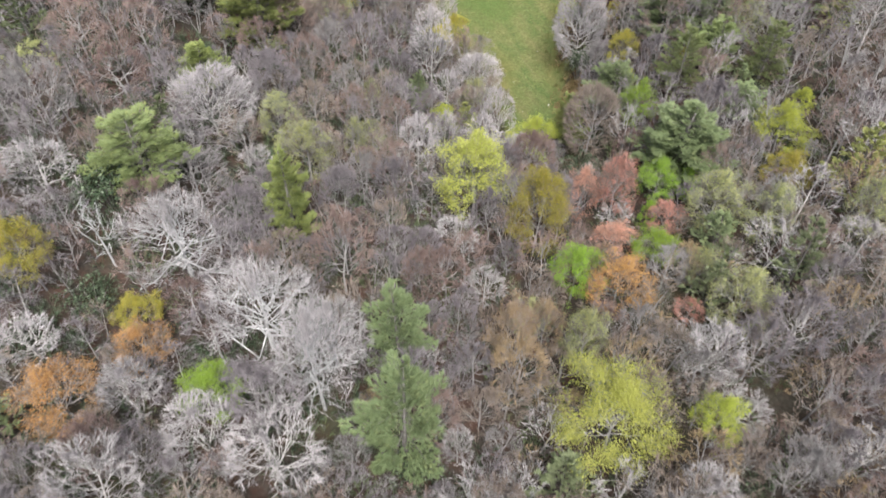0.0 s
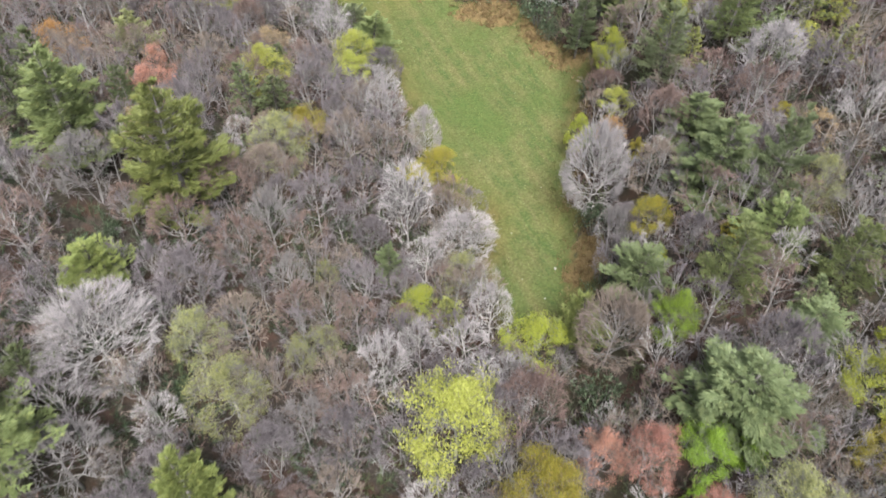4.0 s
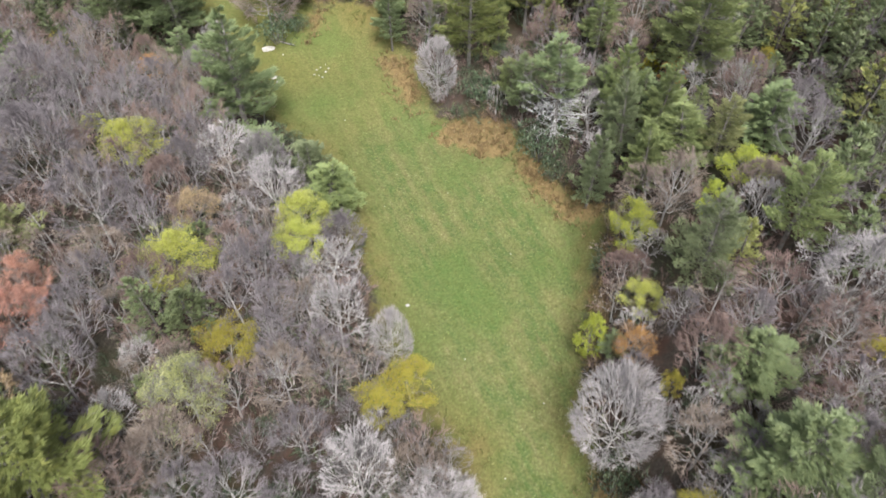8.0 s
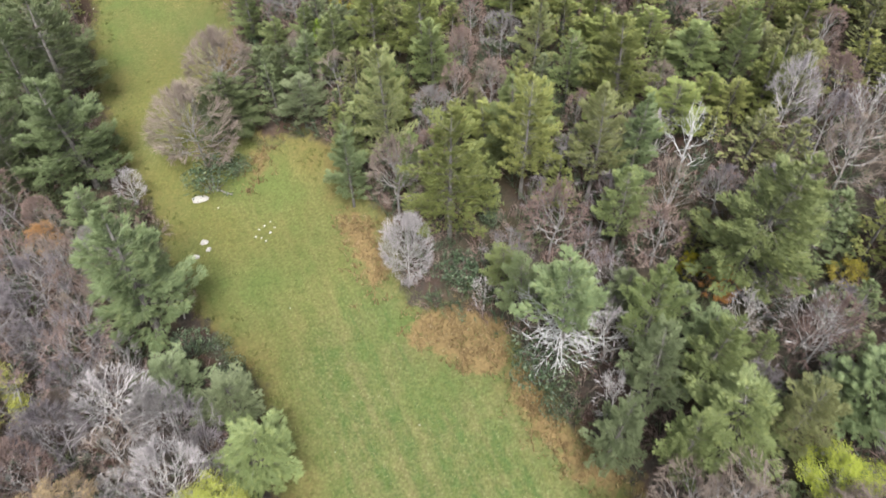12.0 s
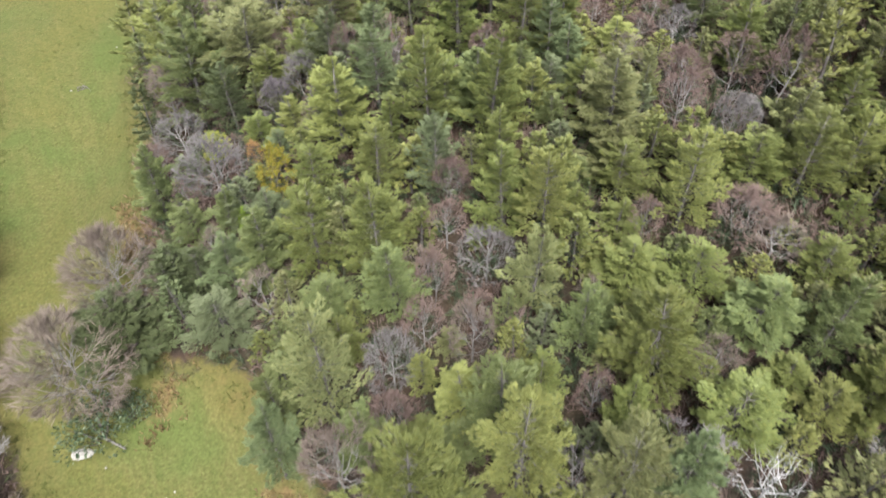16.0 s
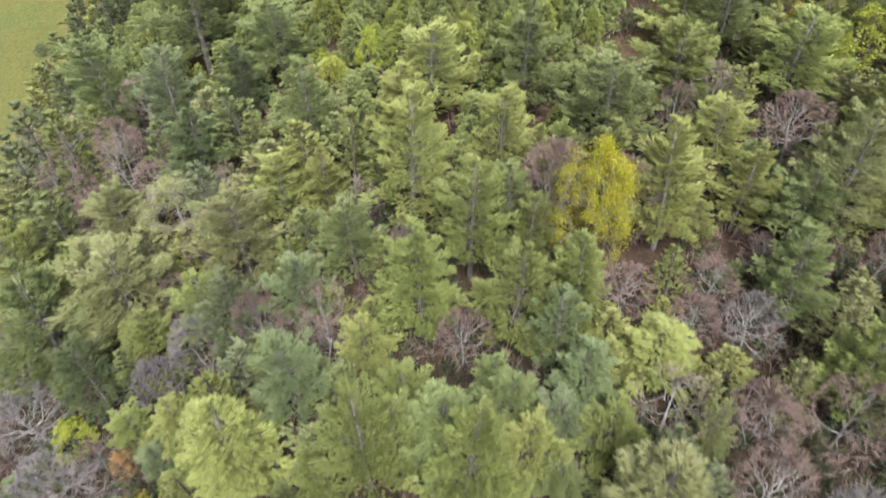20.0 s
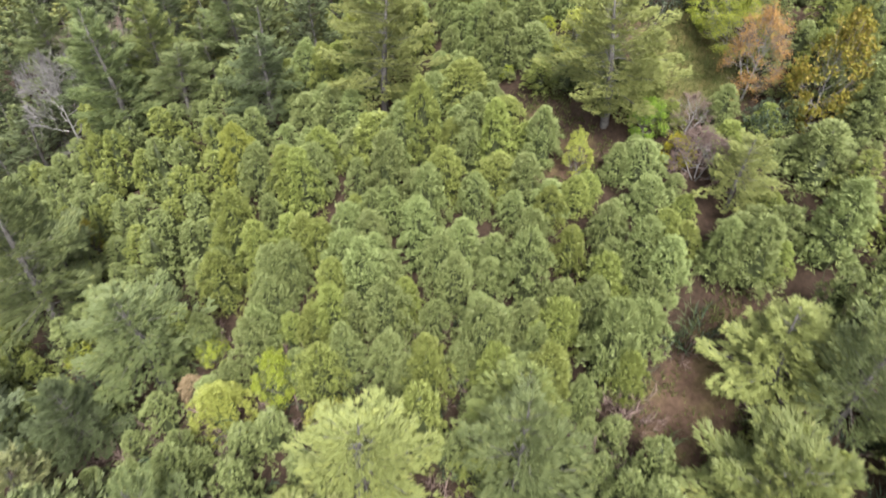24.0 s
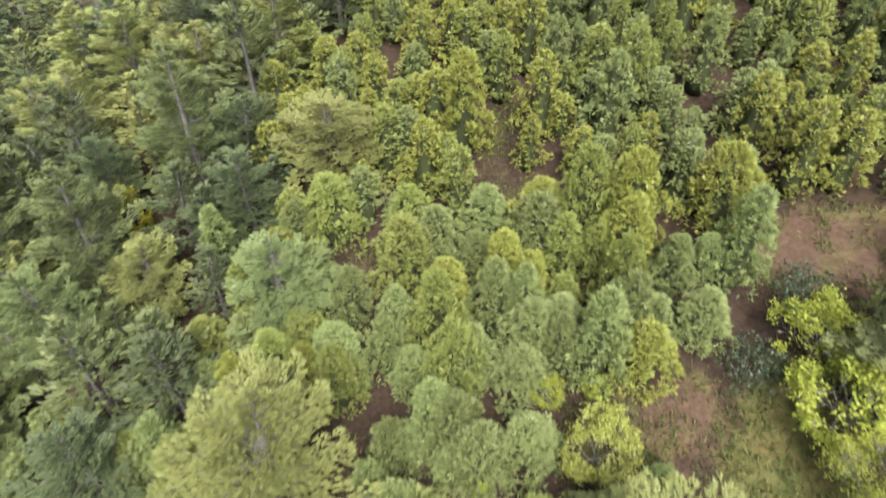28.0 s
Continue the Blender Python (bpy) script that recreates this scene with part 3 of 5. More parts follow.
    bump.inputs["Strength"].default_value, bump.inputs["Distance"].default_value = 0.6, 0.12
    l.new(fine, bump.inputs["Height"])
    l.new(bump.outputs[0], b.inputs["Normal"])
    return m


ground_sheet()


# ---- the kinds of trees: each built once, then copied ----
KINDS = {}


def kind_of_tree(key, name, category, group, tall, wide, parts):
    root = new(name)
    for n_, me in parts:
        if me:
            part(n_, me, root)
    tagged(root, name.replace("_", " "), category, group)
    KINDS.setdefault(key, []).append((root, tall, wide))


def wood_mesh(name, w, mat):
    return mesh_of(name, w.v, w.f, mat) if w.v else None


def extent(sprays, share=96):
    r = np.array([math.hypot(v.x, v.y) for v in sprays.v])
    return 2 * float(np.percentile(r, share)), float(np.percentile([v.z for v in sprays.v], 99))


def add_broadleaf(key, name, category, group, seed, **how):
    trunk, bough, fine, foliage = broadleaf(seed, **how)
    wide, tall = extent(fine)
    kind_of_tree(key, name, category, group, tall, wide, [
        ("trunk", wood_mesh("trunk", trunk, BARK["grey"])), ("branch_frame", wood_mesh("branch_frame", bough, BARK["grey"])),
        ("crown", wood_mesh("crown", fine, TWIGS["mauve"])), ("leafage", wood_mesh("leafage", foliage, LEAF["lime"]))])


for seed, how in enumerate((dict(), dict(tall=14, spread=3.0), dict(tall=12, spread=3.6),
                            dict(tall=11, spread=3.1, stems=3, limbs=15, low=-0.5), dict(tall=13, spread=3.2, fork=0.3, lobes=0.2))):
    add_broadleaf("b", "bare_tree", "tree", "bare trees of the wood", 11 + seed, **{"fork": 0.2, "low": -0.6, "twigs": 16, "limbs": 12, "thick": 0.85, "twig_width": 0.027, **how})
add_broadleaf("r", "bare_tree", "tree", "bare trees of the wood", 31, tall=10, spread=4.2, fork=0.2, limbs=22, boughs=7, subs=5, twigs=12, bend=0.03, lobes=0.1, low=-0.9, thick=0.95, twig_width=0.03)
for seed in (41, 42):
    add_broadleaf("o", "gnarled_oak", "tree", "gnarled oaks", seed, tall=12, spread=5.4, fork=0.24, limbs=12, boughs=7, subs=6, twigs=5, bend=0.19, thick=1.6, twig_width=0.045, lobes=0.25, low=-0.45, sides=4)
for seed in (51, 52):
    add_broadleaf("d", "dead_tree", "dead tree", "dead trees", seed, tall=9, spread=2.6, fork=0.3, limbs=8, boughs=3, subs=2, twigs=0, bend=0.12, thick=1.1, lobes=0.3)
for seed, how in enumerate((dict(tall=12, spread=3.5), dict(tall=12, spread=3.2, fork=0.25, limbs=11, boughs=6, low=-0.55), dict(tall=11, spread=3.6, limbs=9))):
    add_broadleaf("l", "budding_tree", "tree", "budding trees of the wood", 61 + seed, twigs=5, leaves=20000, leaf_size=0.12, lobes=0.36, **how)
add_broadleaf("l", "budding_tree", "tree", "budding trees of the wood", 64, tall=13, spread=5.2, limbs=12, boughs=6, twigs=5, leaves=40000, leaf_size=0.12, lobes=0.4)
add_broadleaf("l", "budding_tree", "tree", "budding trees of the wood", 60, tall=11, spread=3.6, fork=0.2, limbs=13, boughs=6, twigs=5, low=-0.75, leaves=34000, leaf_size=0.1, lobes=0.3)
for seed in (58, 59):
    add_broadleaf("l", "budding_tree", "tree", "budding trees of the wood", seed, tall=12, spread=3.5, fork=0.18, limbs=13, boughs=6, subs=5, twigs=11, low=-0.8, leaves=15000, leaf_size=0.11, lobes=0.25)
add_broadleaf("l", "budding_tree", "tree", "budding trees of the wood", 57, tall=5, spread=2.0, fork=0.1, limbs=13, boughs=4, subs=3, twigs=3, low=-0.9, leaves=6800, leaf_size=0.15, lobes=0.3)
for seed in (65, 66, 68):
    add_broadleaf("b_far", "bare_tree", "tree", "bare trees of the wood", seed, limbs=9, boughs=4, subs=4, twigs=7, fork=0.2, low=-0.6, twig_width=0.045, thick=0.9)
add_broadleaf("l_far", "budding_tree", "tree", "budding trees of the wood", 67, tall=12, limbs=8, boughs=4, subs=3, twigs=2, leaves=3200, leaf_size=0.2, lobes=0.24)


def add_pine(key, seed, **how):
    trunk, bough, foliage = pine(seed, **how)
    wide, tall = extent(foliage, 91)
    kind_of_tree(key, "white_pine", "pine tree", "white pines", tall, wide, [
        ("trunk", wood_mesh("trunk", trunk, BARK["pine"])), ("branch_frame", wood_mesh("branch_frame", bough, BARK["pine"])),
        ("crown", wood_mesh("crown", foliage, NEEDLE["green"]))])


for seed, how in enumerate((dict(), dict(whorls=13, blunt=0.44, spread=3.8), dict(whorls=16, blunt=0.62, spread=3.0, bare=0.15), dict(whorls=12, blunt=0.4, spread=3.6, bare=0.3),
                            dict(tall=12, whorls=12, spread=3.3, blunt=0.55, bare=0.12))):
    add_pine("p", 71 + seed, **how)
add_pine("p", 76, tufts=110, needle=0.27, width=0.036, bare=0.15)
add_pine("p", 80, tufts=110, needle=0.27, width=0.036, blunt=0.44, spread=3.6)
for seed in (77, 78):
    add_pine("p_far", seed, whorls=10, per=5, tufts=16, blades=6, needle=0.6, width=0.13)
add_pine("q", 79, tall=16, spread=3.4, dead_low=True, bare=0.2)


def add_young(key, seed, **how):
    trunk, core, foliage = young_conifer(seed, **how)
    wide, tall = extent(foliage)
    kind_of_tree(key, "young_conifer", "conifer", "young conifers of the plantation", tall, wide, [
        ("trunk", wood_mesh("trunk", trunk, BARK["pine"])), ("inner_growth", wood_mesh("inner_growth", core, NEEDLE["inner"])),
        ("crown", wood_mesh("crown", foliage, NEEDLE["young"]))])


for seed, how in enumerate((dict(), dict(tall=4.0, spread=1.45, point=0.5), dict(tall=5.0, spread=1.3, point=0.7, lobes=74), dict(tall=3.4, spread=1.35, point=0.48))):
    add_young("e", 91 + seed, **how)
for seed in (96, 97):
    add_young("e_far", seed, lobes=50, shoots=17, needle=0.22, width=0.046)
for seed in (101, 102):
    wood, foliage = shrub(seed)
    wide, tall = extent(foliage)
    kind_of_tree("s", "evergreen_shrub", "shrub", "evergreen shrubs", tall, wide, [
        ("stem_frame", wood_mesh("stem_frame", wood, BARK["pine"])), ("crown", wood_mesh("crown", foliage, NEEDLE["laurel"]))])

for seed in (111, 112, 113):
    fine = brush(seed)
    wide, tall = extent(fine)
    kind_of_tree("u", "brush", "undergrowth", "thicket", tall, wide, [("crown", wood_mesh("crown", fine, TWIGS["brown"]))])

WORDS = {
    "b": ("bare {} twigged deciduous tree standing in leaf litter", {"mauve": "mauve-grey", "grey": "grey", "brown": "brown", "rosy": "rosy-brown", "pale": "pale silvery", "tan": "tan"}),
    "r": ("round-headed {} bare tree with dense fine twigs", {"pale": "silvery", "grey": "grey"}),
    "o": ("old gnarled oak with bare {} crooked limbs", {"pale": "whitish"}),
    "d": ("dead leafless tree with {} broken limbs", {"dead": "bleached white"}),
    "l": ("deciduous tree with {} in early spring", {"lime": "fresh lime-green leaves", "green": "bright green leaves", "yellow": "yellow-green leaves", "gold": "golden olive leaves",
          "sage": "thin sage-green leaves", "salmon": "salmon-red buds", "orange": "orange-tan buds", "rust": "rust-orange new leaves", "tan": "tan catkins", "amber": "amber-yellow leaves"}),
    "p": ("white pine with {} needles in level tiers", {"green": "green", "bright": "yellow-green", "blue": "blue-green", "straw": "straw-tipped pale", "soft": "soft pale green", "dark": "dark green", "fresh": "fresh green"}),
    "q": ("white pine with {} top and bleached dead lower boughs", {"green": "a green", "fresh": "a fresh green"}),
    "e": ("dense young conifer with {} needles clothed to the ground", {"young": "soft green", "youngblue": "blue-green", "youngwarm": "yellow-green", "pink": "browned"}),
    "s": ("low rounded {} shrub with glossy leaves", {"dark": "dark evergreen"}),
}
planted, cells = [], {}
dice = random.Random(5)
LOOSE = {}


def dress(key, colour, kind):
    """The material of a part for this kind and colour, or None for the part's own."""
    # brush takes evergreen colours on bare stems; the dark ones stand in for shade
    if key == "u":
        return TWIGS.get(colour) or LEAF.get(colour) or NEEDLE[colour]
    if key in "bro":
        return BARK["dead" if key == "o" else "pale" if colour == "pale" else "grey"] if kind != "crown" else TWIGS[colour]
    if key == "d":
        return BARK["dead"]
    if key == "l":
        if kind == "leafage":
            return LEAF.get(colour) or TWIGS["tan"]
        return TWIGS["brown" if colour in ("gold", "orange", "rust", "salmon", "tan") else "grey"] if kind == "crown" else BARK["grey"]
    if key in "pq":
        return NEEDLE[colour] if kind == "crown" else BARK["dead"] if key == "q" and kind == "branch_frame" else BARK["pine"]
    if key == "e" and kind == "crown":
        return TWIGS["tan"] if colour == "pink" else NEEDLE[colour]
    return None


def plant(key, colour, x, y, tall, wide, variant=None, loose=False):
    """One tree: a copy of its kind at its place, with its own height, width, turn and colours. Loose: joined to the far woods."""
    kinds = KINDS.get(key + "_far", KINDS[key]) if loose else KINDS[key]
    if key == "l" and not loose and variant is None:
        variant = 5 + dice.randrange(2) if colour in ("salmon", "orange", "sage", "tan") else 3 if wide > 8 else 7 if wide < 4.2 else dice.randrange(3)
    if key == "p" and not loose and variant is None:
        variant = 5 + dice.randrange(2) if y > 222 and -26 < x < 20 else dice.randrange(5)
    root, t0, w0 = kinds[dice.randrange(len(kinds)) if variant is None else variant]
    s = wide / w0
    m = Matrix.Translation((x, y, land(x, y) - 0.1)) @ Matrix.Rotation(dice.uniform(0, 6.283), 4, "Z") @ Matrix.Diagonal((s, s, tall / t0, 1))
    planted.append((x, y, wide, key, tall))
    cells.setdefault((int(x // 6), int(y // 6)), []).append((x, y, wide, 0))
    if loose:
        for o in root.children:
            mat = dress(key, colour, o.name.split(".")[0]) or o.data.materials[0]
            LOOSE.setdefault(key, []).append((o.data, np.array(m), mat))
        return
    ob = copy_thing(root, m)
    text, names = WORDS[key]
    ob["label"] = text.format(names.get(colour, colour))
    for o in ob.children:
        mat = dress(key, colour, o.name.split(".")[0])
        if mat:
            o.material_slots[0].link = "OBJECT"
            o.material_slots[0].material = mat


def join_loose(key, name, label, category):
    """All loose plants of a kind as one mesh."""
    cache, verts, loops, sizes, slots, mats, base = {}, [], [], [], [], [], 0
    for me, m, mat in LOOSE.get(key, ()):
        if me.name not in cache:
            v = np.empty(len(me.vertices) * 3)
            me.vertices.foreach_get("co", v)
            lp = np.empty(len(me.loops), dtype=np.int32)
            me.loops.foreach_get("vertex_index", lp)
            sz = np.empty(len(me.polygons), dtype=np.int32)
            me.polygons.foreach_get("loop_total", sz)
            cache[me.name] = v.reshape(-1, 3), lp, sz
        v, lp, sz = cache[me.name]
        if mat not in mats:
            mats.append(mat)
        verts.append(v @ m[:3, :3].T + m[:3, 3])
        loops.append(lp + base)
        sizes.append(sz)
        slots.append(np.full(len(sz), mats.index(mat), dtype=np.int32))
        base += len(v)
    if not verts:
        return
    verts, loops, sizes, slots = (np.concatenate(a) for a in (verts, loops, sizes, slots))
    me = bpy.data.meshes.new(name)
    me.vertices.add(len(verts))
    me.vertices.foreach_set("co", verts.ravel())
    me.loops.add(len(loops))
    me.loops.foreach_set("vertex_index", loops)
    me.polygons.add(len(sizes))
    me.polygons.foreach_set("loop_start", np.concatenate(([0], np.cumsum(sizes)[:-1])).astype(np.int32))
    for mat in mats:
        me.materials.append(mat)
    me.polygons.foreach_set("material_index", slots)
    me.update(calc_edges=True)
    tagged(new(name, me), label, category, kind="stuff")


# ---- trees at their own places, from the south end to the north ----
plant('b', 'pale', -28.8, 19.7, 11.5, 7.4)
plant('b', 'mauve', -34.5, 20.3, 7.2, 4.6)
plant('b', 'pale', -17.4, 25.1, 9.0, 9.0)
plant('b', 'grey', 24.3, 25.3, 7.8, 5.0)
plant('s', 'dark', 21.6, 25.4, 3.0, 4.0)
plant('b', 'pale', 28.7, 26.5, 7.1, 4.6)
plant('b', 'pale', -23.9, 26.7, 6.7, 6.7)
plant('l', 'orange', -34.8, 26.8, 7.0, 6.5)
plant('b', 'mauve', 26.7, 27.1, 7.3, 4.7)
plant('b', 'grey', -11.6, 27.4, 6.2, 4.0)
plant('s', 'dark', -5.4, 27.5, 3.4, 5.6)
plant('b', 'pale', -30.1, 28.8, 7.1, 5.3)
plant('b', 'pale', -2.0, 29.3, 6.4, 3.1)
plant('p', 'fresh', -6.9, 29.4, 16.4, 7.6)
plant('l', 'lime', 19.1, 29.8, 7.3, 4.2)
plant('b', 'grey', 2.0, 30.0, 5.5, 3.6)
plant('b', 'rosy', 28.1, 30.3, 4.5, 2.7)
plant('l', 'green', -24.3, 30.7, 5.5, 5.5)
plant('b', 'mauve', 29.6, 30.8, 8.1, 5.2)
plant('l', 'yellow', 11.5, 31.0, 10.2, 10.2, 3)
plant('b', 'pale', -39.0, 31.3, 5.3, 5.3)
plant('b', 'pale', 21.9, 31.4, 4.7, 4.7)
plant('o', 'pale', -15.0, 32.8, 15.7, 8.9)
plant('b', 'brown', -0.2, 32.9, 6.5, 4.2)
plant('l', 'orange', -31.1, 33.5, 5.3, 5.3)
plant('b', 'brown', 2.3, 33.9, 7.3, 4.7)
plant('b', 'brown', 5.5, 34.9, 6.5, 4.2)
plant('b', 'grey', 18.5, 34.9, 6.8, 4.4)
plant('b', 'mauve', 23.1, 36.0, 8.9, 5.7)
plant('b', 'mauve', 31.1, 36.4, 7.9, 5.1)
plant('l', 'gold', -32.6, 37.1, 4.6, 4.2)
plant('s', 'dark', -36.9, 37.4, 3.5, 5.8)
plant('b', 'mauve', 26.3, 37.6, 9.6, 6.2)
plant('b', 'mauve', -1.0, 37.6, 6.8, 4.4)
plant('l', 'gold', -41.2, 37.8, 9.4, 4.5)
plant('o', 'pale', -20.9, 37.9, 11.5, 11.5)
plant('o', 'pale', -14.8, 37.9, 10.0, 8.1)
plant('p', 'fresh', -8.6, 39.0, 13.3, 6.1)
plant('l', 'sage', 9.4, 39.3, 9.9, 4.7)
plant('l', 'tan', 2.3, 39.9, 10.2, 4.8)
plant('b', 'grey', 14.3, 41.1, 6.7, 4.3)
plant('l', 'tan', 5.8, 41.7, 8.3, 4.0)
plant('s', 'dark', -17.5, 42.0, 2.6, 3.5)
plant('l', 'sage', 23.2, 42.0, 7.7, 5.9)
plant('d', 'dead', -37.0, 42.5, 9.3, 5.1)
plant('b', 'mauve', -3.0, 42.7, 7.1, 4.6)
plant('b', 'mauve', -5.9, 42.9, 6.3, 4.1)
plant('l', 'salmon', 19.3, 42.9, 3.2, 2.9)
plant('b', 'mauve', 30.6, 43.0, 7.0, 4.5)
plant('o', 'pale', -30.6, 44.2, 11.1, 11.1)
plant('l', 'orange', 13.2, 46.2, 7.4, 6.6)
plant('b', 'rosy', -15.4, 46.7, 12.9, 6.6)
plant('b', 'pale', 17.4, 47.0, 6.9, 4.0)
plant('b', 'pale', 34.3, 47.3, 5.8, 5.2)
plant('b', 'pale', -0.4, 48.1, 4.9, 4.9)
plant('b', 'pale', -44.8, 48.1, 7.2, 7.2)
plant('l', 'green', 9.0, 48.5, 8.2, 5.8)
plant('s', 'dark', -40.0, 49.5, 5.1, 6.9)
plant('b', 'mauve', -25.9, 49.8, 9.1, 5.8)
plant('l', 'sage', 35.1, 50.3, 8.1, 4.2)
plant('l', 'green', 17.0, 50.8, 4.7, 4.7)
plant('b', 'mauve', -10.5, 51.4, 7.7, 5.0)
plant('p', 'bright', -21.6, 51.6, 12.8, 5.2)
plant('b', 'mauve', 2.0, 51.8, 5.8, 3.7)
plant('l', 'sage', 27.4, 52.1, 7.8, 4.5)
plant('p', 'green', -37.0, 52.5, 10.5, 9.2)
plant('b', 'mauve', -7.5, 52.6, 6.8, 4.4)
plant('b', 'grey', -31.9, 53.0, 8.1, 8.1)
plant('l', 'salmon', 13.5, 53.1, 4.9, 4.9)
plant('b', 'rosy', 9.9, 54.1, 5.8, 3.7)
plant('l', 'sage', 22.9, 54.6, 7.9, 6.2)
plant('b', 'grey', -46.6, 55.0, 11.4, 7.3)
plant('l', 'salmon', 18.5, 55.1, 4.1, 4.1)
plant('l', 'gold', 4.9, 55.2, 12.8, 6.1, 4)
plant('b', 'brown', -11.9, 55.5, 6.6, 4.7)
plant('b', 'pale', -4.1, 55.5, 5.5, 5.5)
plant('l', 'green', 16.9, 56.4, 3.7, 1.9)
plant('b', 'mauve', -17.5, 57.1, 7.9, 5.1)
plant('l', 'gold', 30.5, 58.5, 5.3, 5.3)
plant('b', 'pale', -27.2, 58.7, 6.2, 4.5)
plant('l', 'salmon', 13.5, 58.9, 9.5, 4.5)
plant('d', 'dead', -8.9, 59.2, 5.1, 2.4)
plant('l', 'green', 17.8, 59.3, 6.7, 5.0)
plant('l', 'salmon', 10.0, 59.7, 8.6, 4.1)
plant('l', 'green', 21.3, 59.9, 4.2, 2.8)
plant('b', 'grey', -15.5, 60.2, 8.1, 5.2)
plant('l', 'yellow', -2.4, 61.2, 12.4, 8.9, 1)
plant('l', 'sage', -22.1, 61.6, 8.3, 6.5)
plant('b', 'brown', 26.7, 63.1, 6.7, 4.3)
plant('r', 'pale', -33.1, 63.6, 10.5, 10.5)
plant('p', 'fresh', 20.7, 63.6, 10.4, 9.5)
plant('l', 'lime', 31.0, 64.1, 6.8, 6.1)
plant('b', 'rosy', -43.3, 64.7, 7.5, 7.5)
plant('b', 'mauve', -55.2, 65.5, 5.9, 3.8)
plant('b', 'rosy', 15.6, 66.4, 6.2, 4.0)
plant('l', 'sage', -26.3, 66.5, 7.6, 4.9)
plant('l', 'sage', -17.4, 67.0, 6.7, 3.2)
plant('s', 'dark', 11.0, 67.2, 3.3, 5.5)
plant('b', 'pale', -9.8, 67.4, 10.7, 5.1)
plant('l', 'lime', 33.9, 69.1, 4.2, 2.9)
plant('b', 'rosy', -49.5, 69.7, 7.6, 6.5)
plant('b', 'pale', -6.6, 70.3, 9.4, 4.6)
plant('p', 'fresh', 28.2, 70.4, 5.6, 5.1)
plant('p', 'bright', -36.9, 70.6, 7.0, 6.4)
plant('b', 'mauve', -28.0, 71.3, 9.6, 6.2)
plant('b', 'pale', -2.1, 71.5, 8.2, 5.3)
plant('l', 'green', 16.8, 71.8, 8.0, 4.4)
plant('b', 'mauve', -30.9, 71.8, 8.6, 5.5)
plant('r', 'brown', 11.6, 71.8, 11.2, 7.0)
plant('b', 'rosy', -43.0, 71.9, 8.8, 6.1)
plant('l', 'lime', 5.0, 73.0, 6.7, 6.7)
plant('b', 'grey', -19.9, 75.0, 7.9, 4.1)
plant('b', 'pale', 0.0, 75.2, 10.0, 4.8)
plant('b', 'grey', -25.9, 75.3, 6.0, 3.9)
plant('p', 'green', 31.0, 75.4, 9.4, 5.1)
plant('p', 'green', 21.7, 75.9, 10.7, 5.8)
plant('b', 'mauve', -13.4, 76.6, 8.0, 6.0)
plant('b', 'rosy', -30.9, 77.4, 8.7, 6.9)
plant('l', 'sage', -17.2, 77.6, 5.1, 2.4)
plant('l', 'lime', -7.5, 77.7, 5.0, 5.0)
plant('p', 'fresh', 14.9, 79.3, 7.1, 6.4)
plant('b', 'grey', -22.9, 80.2, 9.2, 5.9)
plant('b', 'grey', -40.1, 80.2, 9.1, 5.7)
plant('b', 'mauve', 19.5, 81.0, 6.7, 4.3)
plant('p', 'green', 26.7, 81.1, 7.1, 6.5)
plant('l', 'lime', 17.1, 81.4, 2.8, 1.3)
plant('p', 'fresh', -11.3, 81.6, 6.9, 2.9)
plant('p', 'bright', -32.2, 82.3, 16.9, 9.6)
plant('l', 'gold', 24.2, 82.4, 3.4, 3.4)
plant('b', 'pale', -7.5, 83.3, 7.4, 4.8)
plant('p', 'green', -42.9, 84.1, 13.2, 8.5)
plant('b', 'mauve', -13.6, 84.3, 6.9, 4.4)
plant('b', 'mauve', -22.8, 84.4, 7.4, 4.8)
plant('b', 'mauve', -19.3, 84.6, 9.6, 6.2)
plant('l', 'gold', 16.3, 85.6, 6.3, 4.2)
plant('p', 'blue', 26.9, 86.1, 13.1, 5.3)
plant('b', 'grey', 12.7, 86.1, 8.2, 3.9)
plant('r', 'pale', -3.5, 87.2, 7.8, 7.8)
plant('b', 'pale', -10.1, 87.9, 13.8, 6.6)
plant('p', 'fresh', 21.8, 88.1, 11.6, 8.2)
plant('b', 'pale', -29.3, 89.0, 7.5, 3.9)
plant('b', 'mauve', -15.5, 90.6, 8.8, 5.7)
plant('s', 'dark', 11.6, 90.6, 4.5, 4.2)
plant('b', 'brown', 16.9, 90.8, 8.8, 5.8)
plant('l', 'sage', -24.6, 91.5, 9.0, 6.1)
plant('p', 'dark', -40.4, 91.5, 8.4, 3.3)
plant('r', 'pale', 11.1, 94.2, 14.0, 7.8)
plant('b', 'pale', -30.7, 95.6, 3.9, 3.4)
plant('l', 'salmon', -40.1, 95.8, 5.7, 5.7)
plant('l', 'gold', -10.2, 97.3, 4.7, 4.7)
plant('p', 'fresh', 21.2, 97.7, 7.1, 6.5)
plant('l', 'gold', 16.1, 97.8, 3.6, 2.1)
plant('l', 'gold', -23.9, 98.3, 5.4, 5.4)
plant('b', 'rosy', 27.3, 98.7, 9.3, 5.3)
plant('l', 'orange', -50.9, 98.8, 6.0, 6.0)
plant('l', 'salmon', -40.2, 99.0, 6.7, 4.1)
plant('l', 'gold', 31.2, 99.1, 2.0, 2.0)
plant('l', 'gold', -7.6, 99.6, 6.0, 6.0)
plant('b', 'mauve', -19.9, 100.1, 7.7, 5.0)
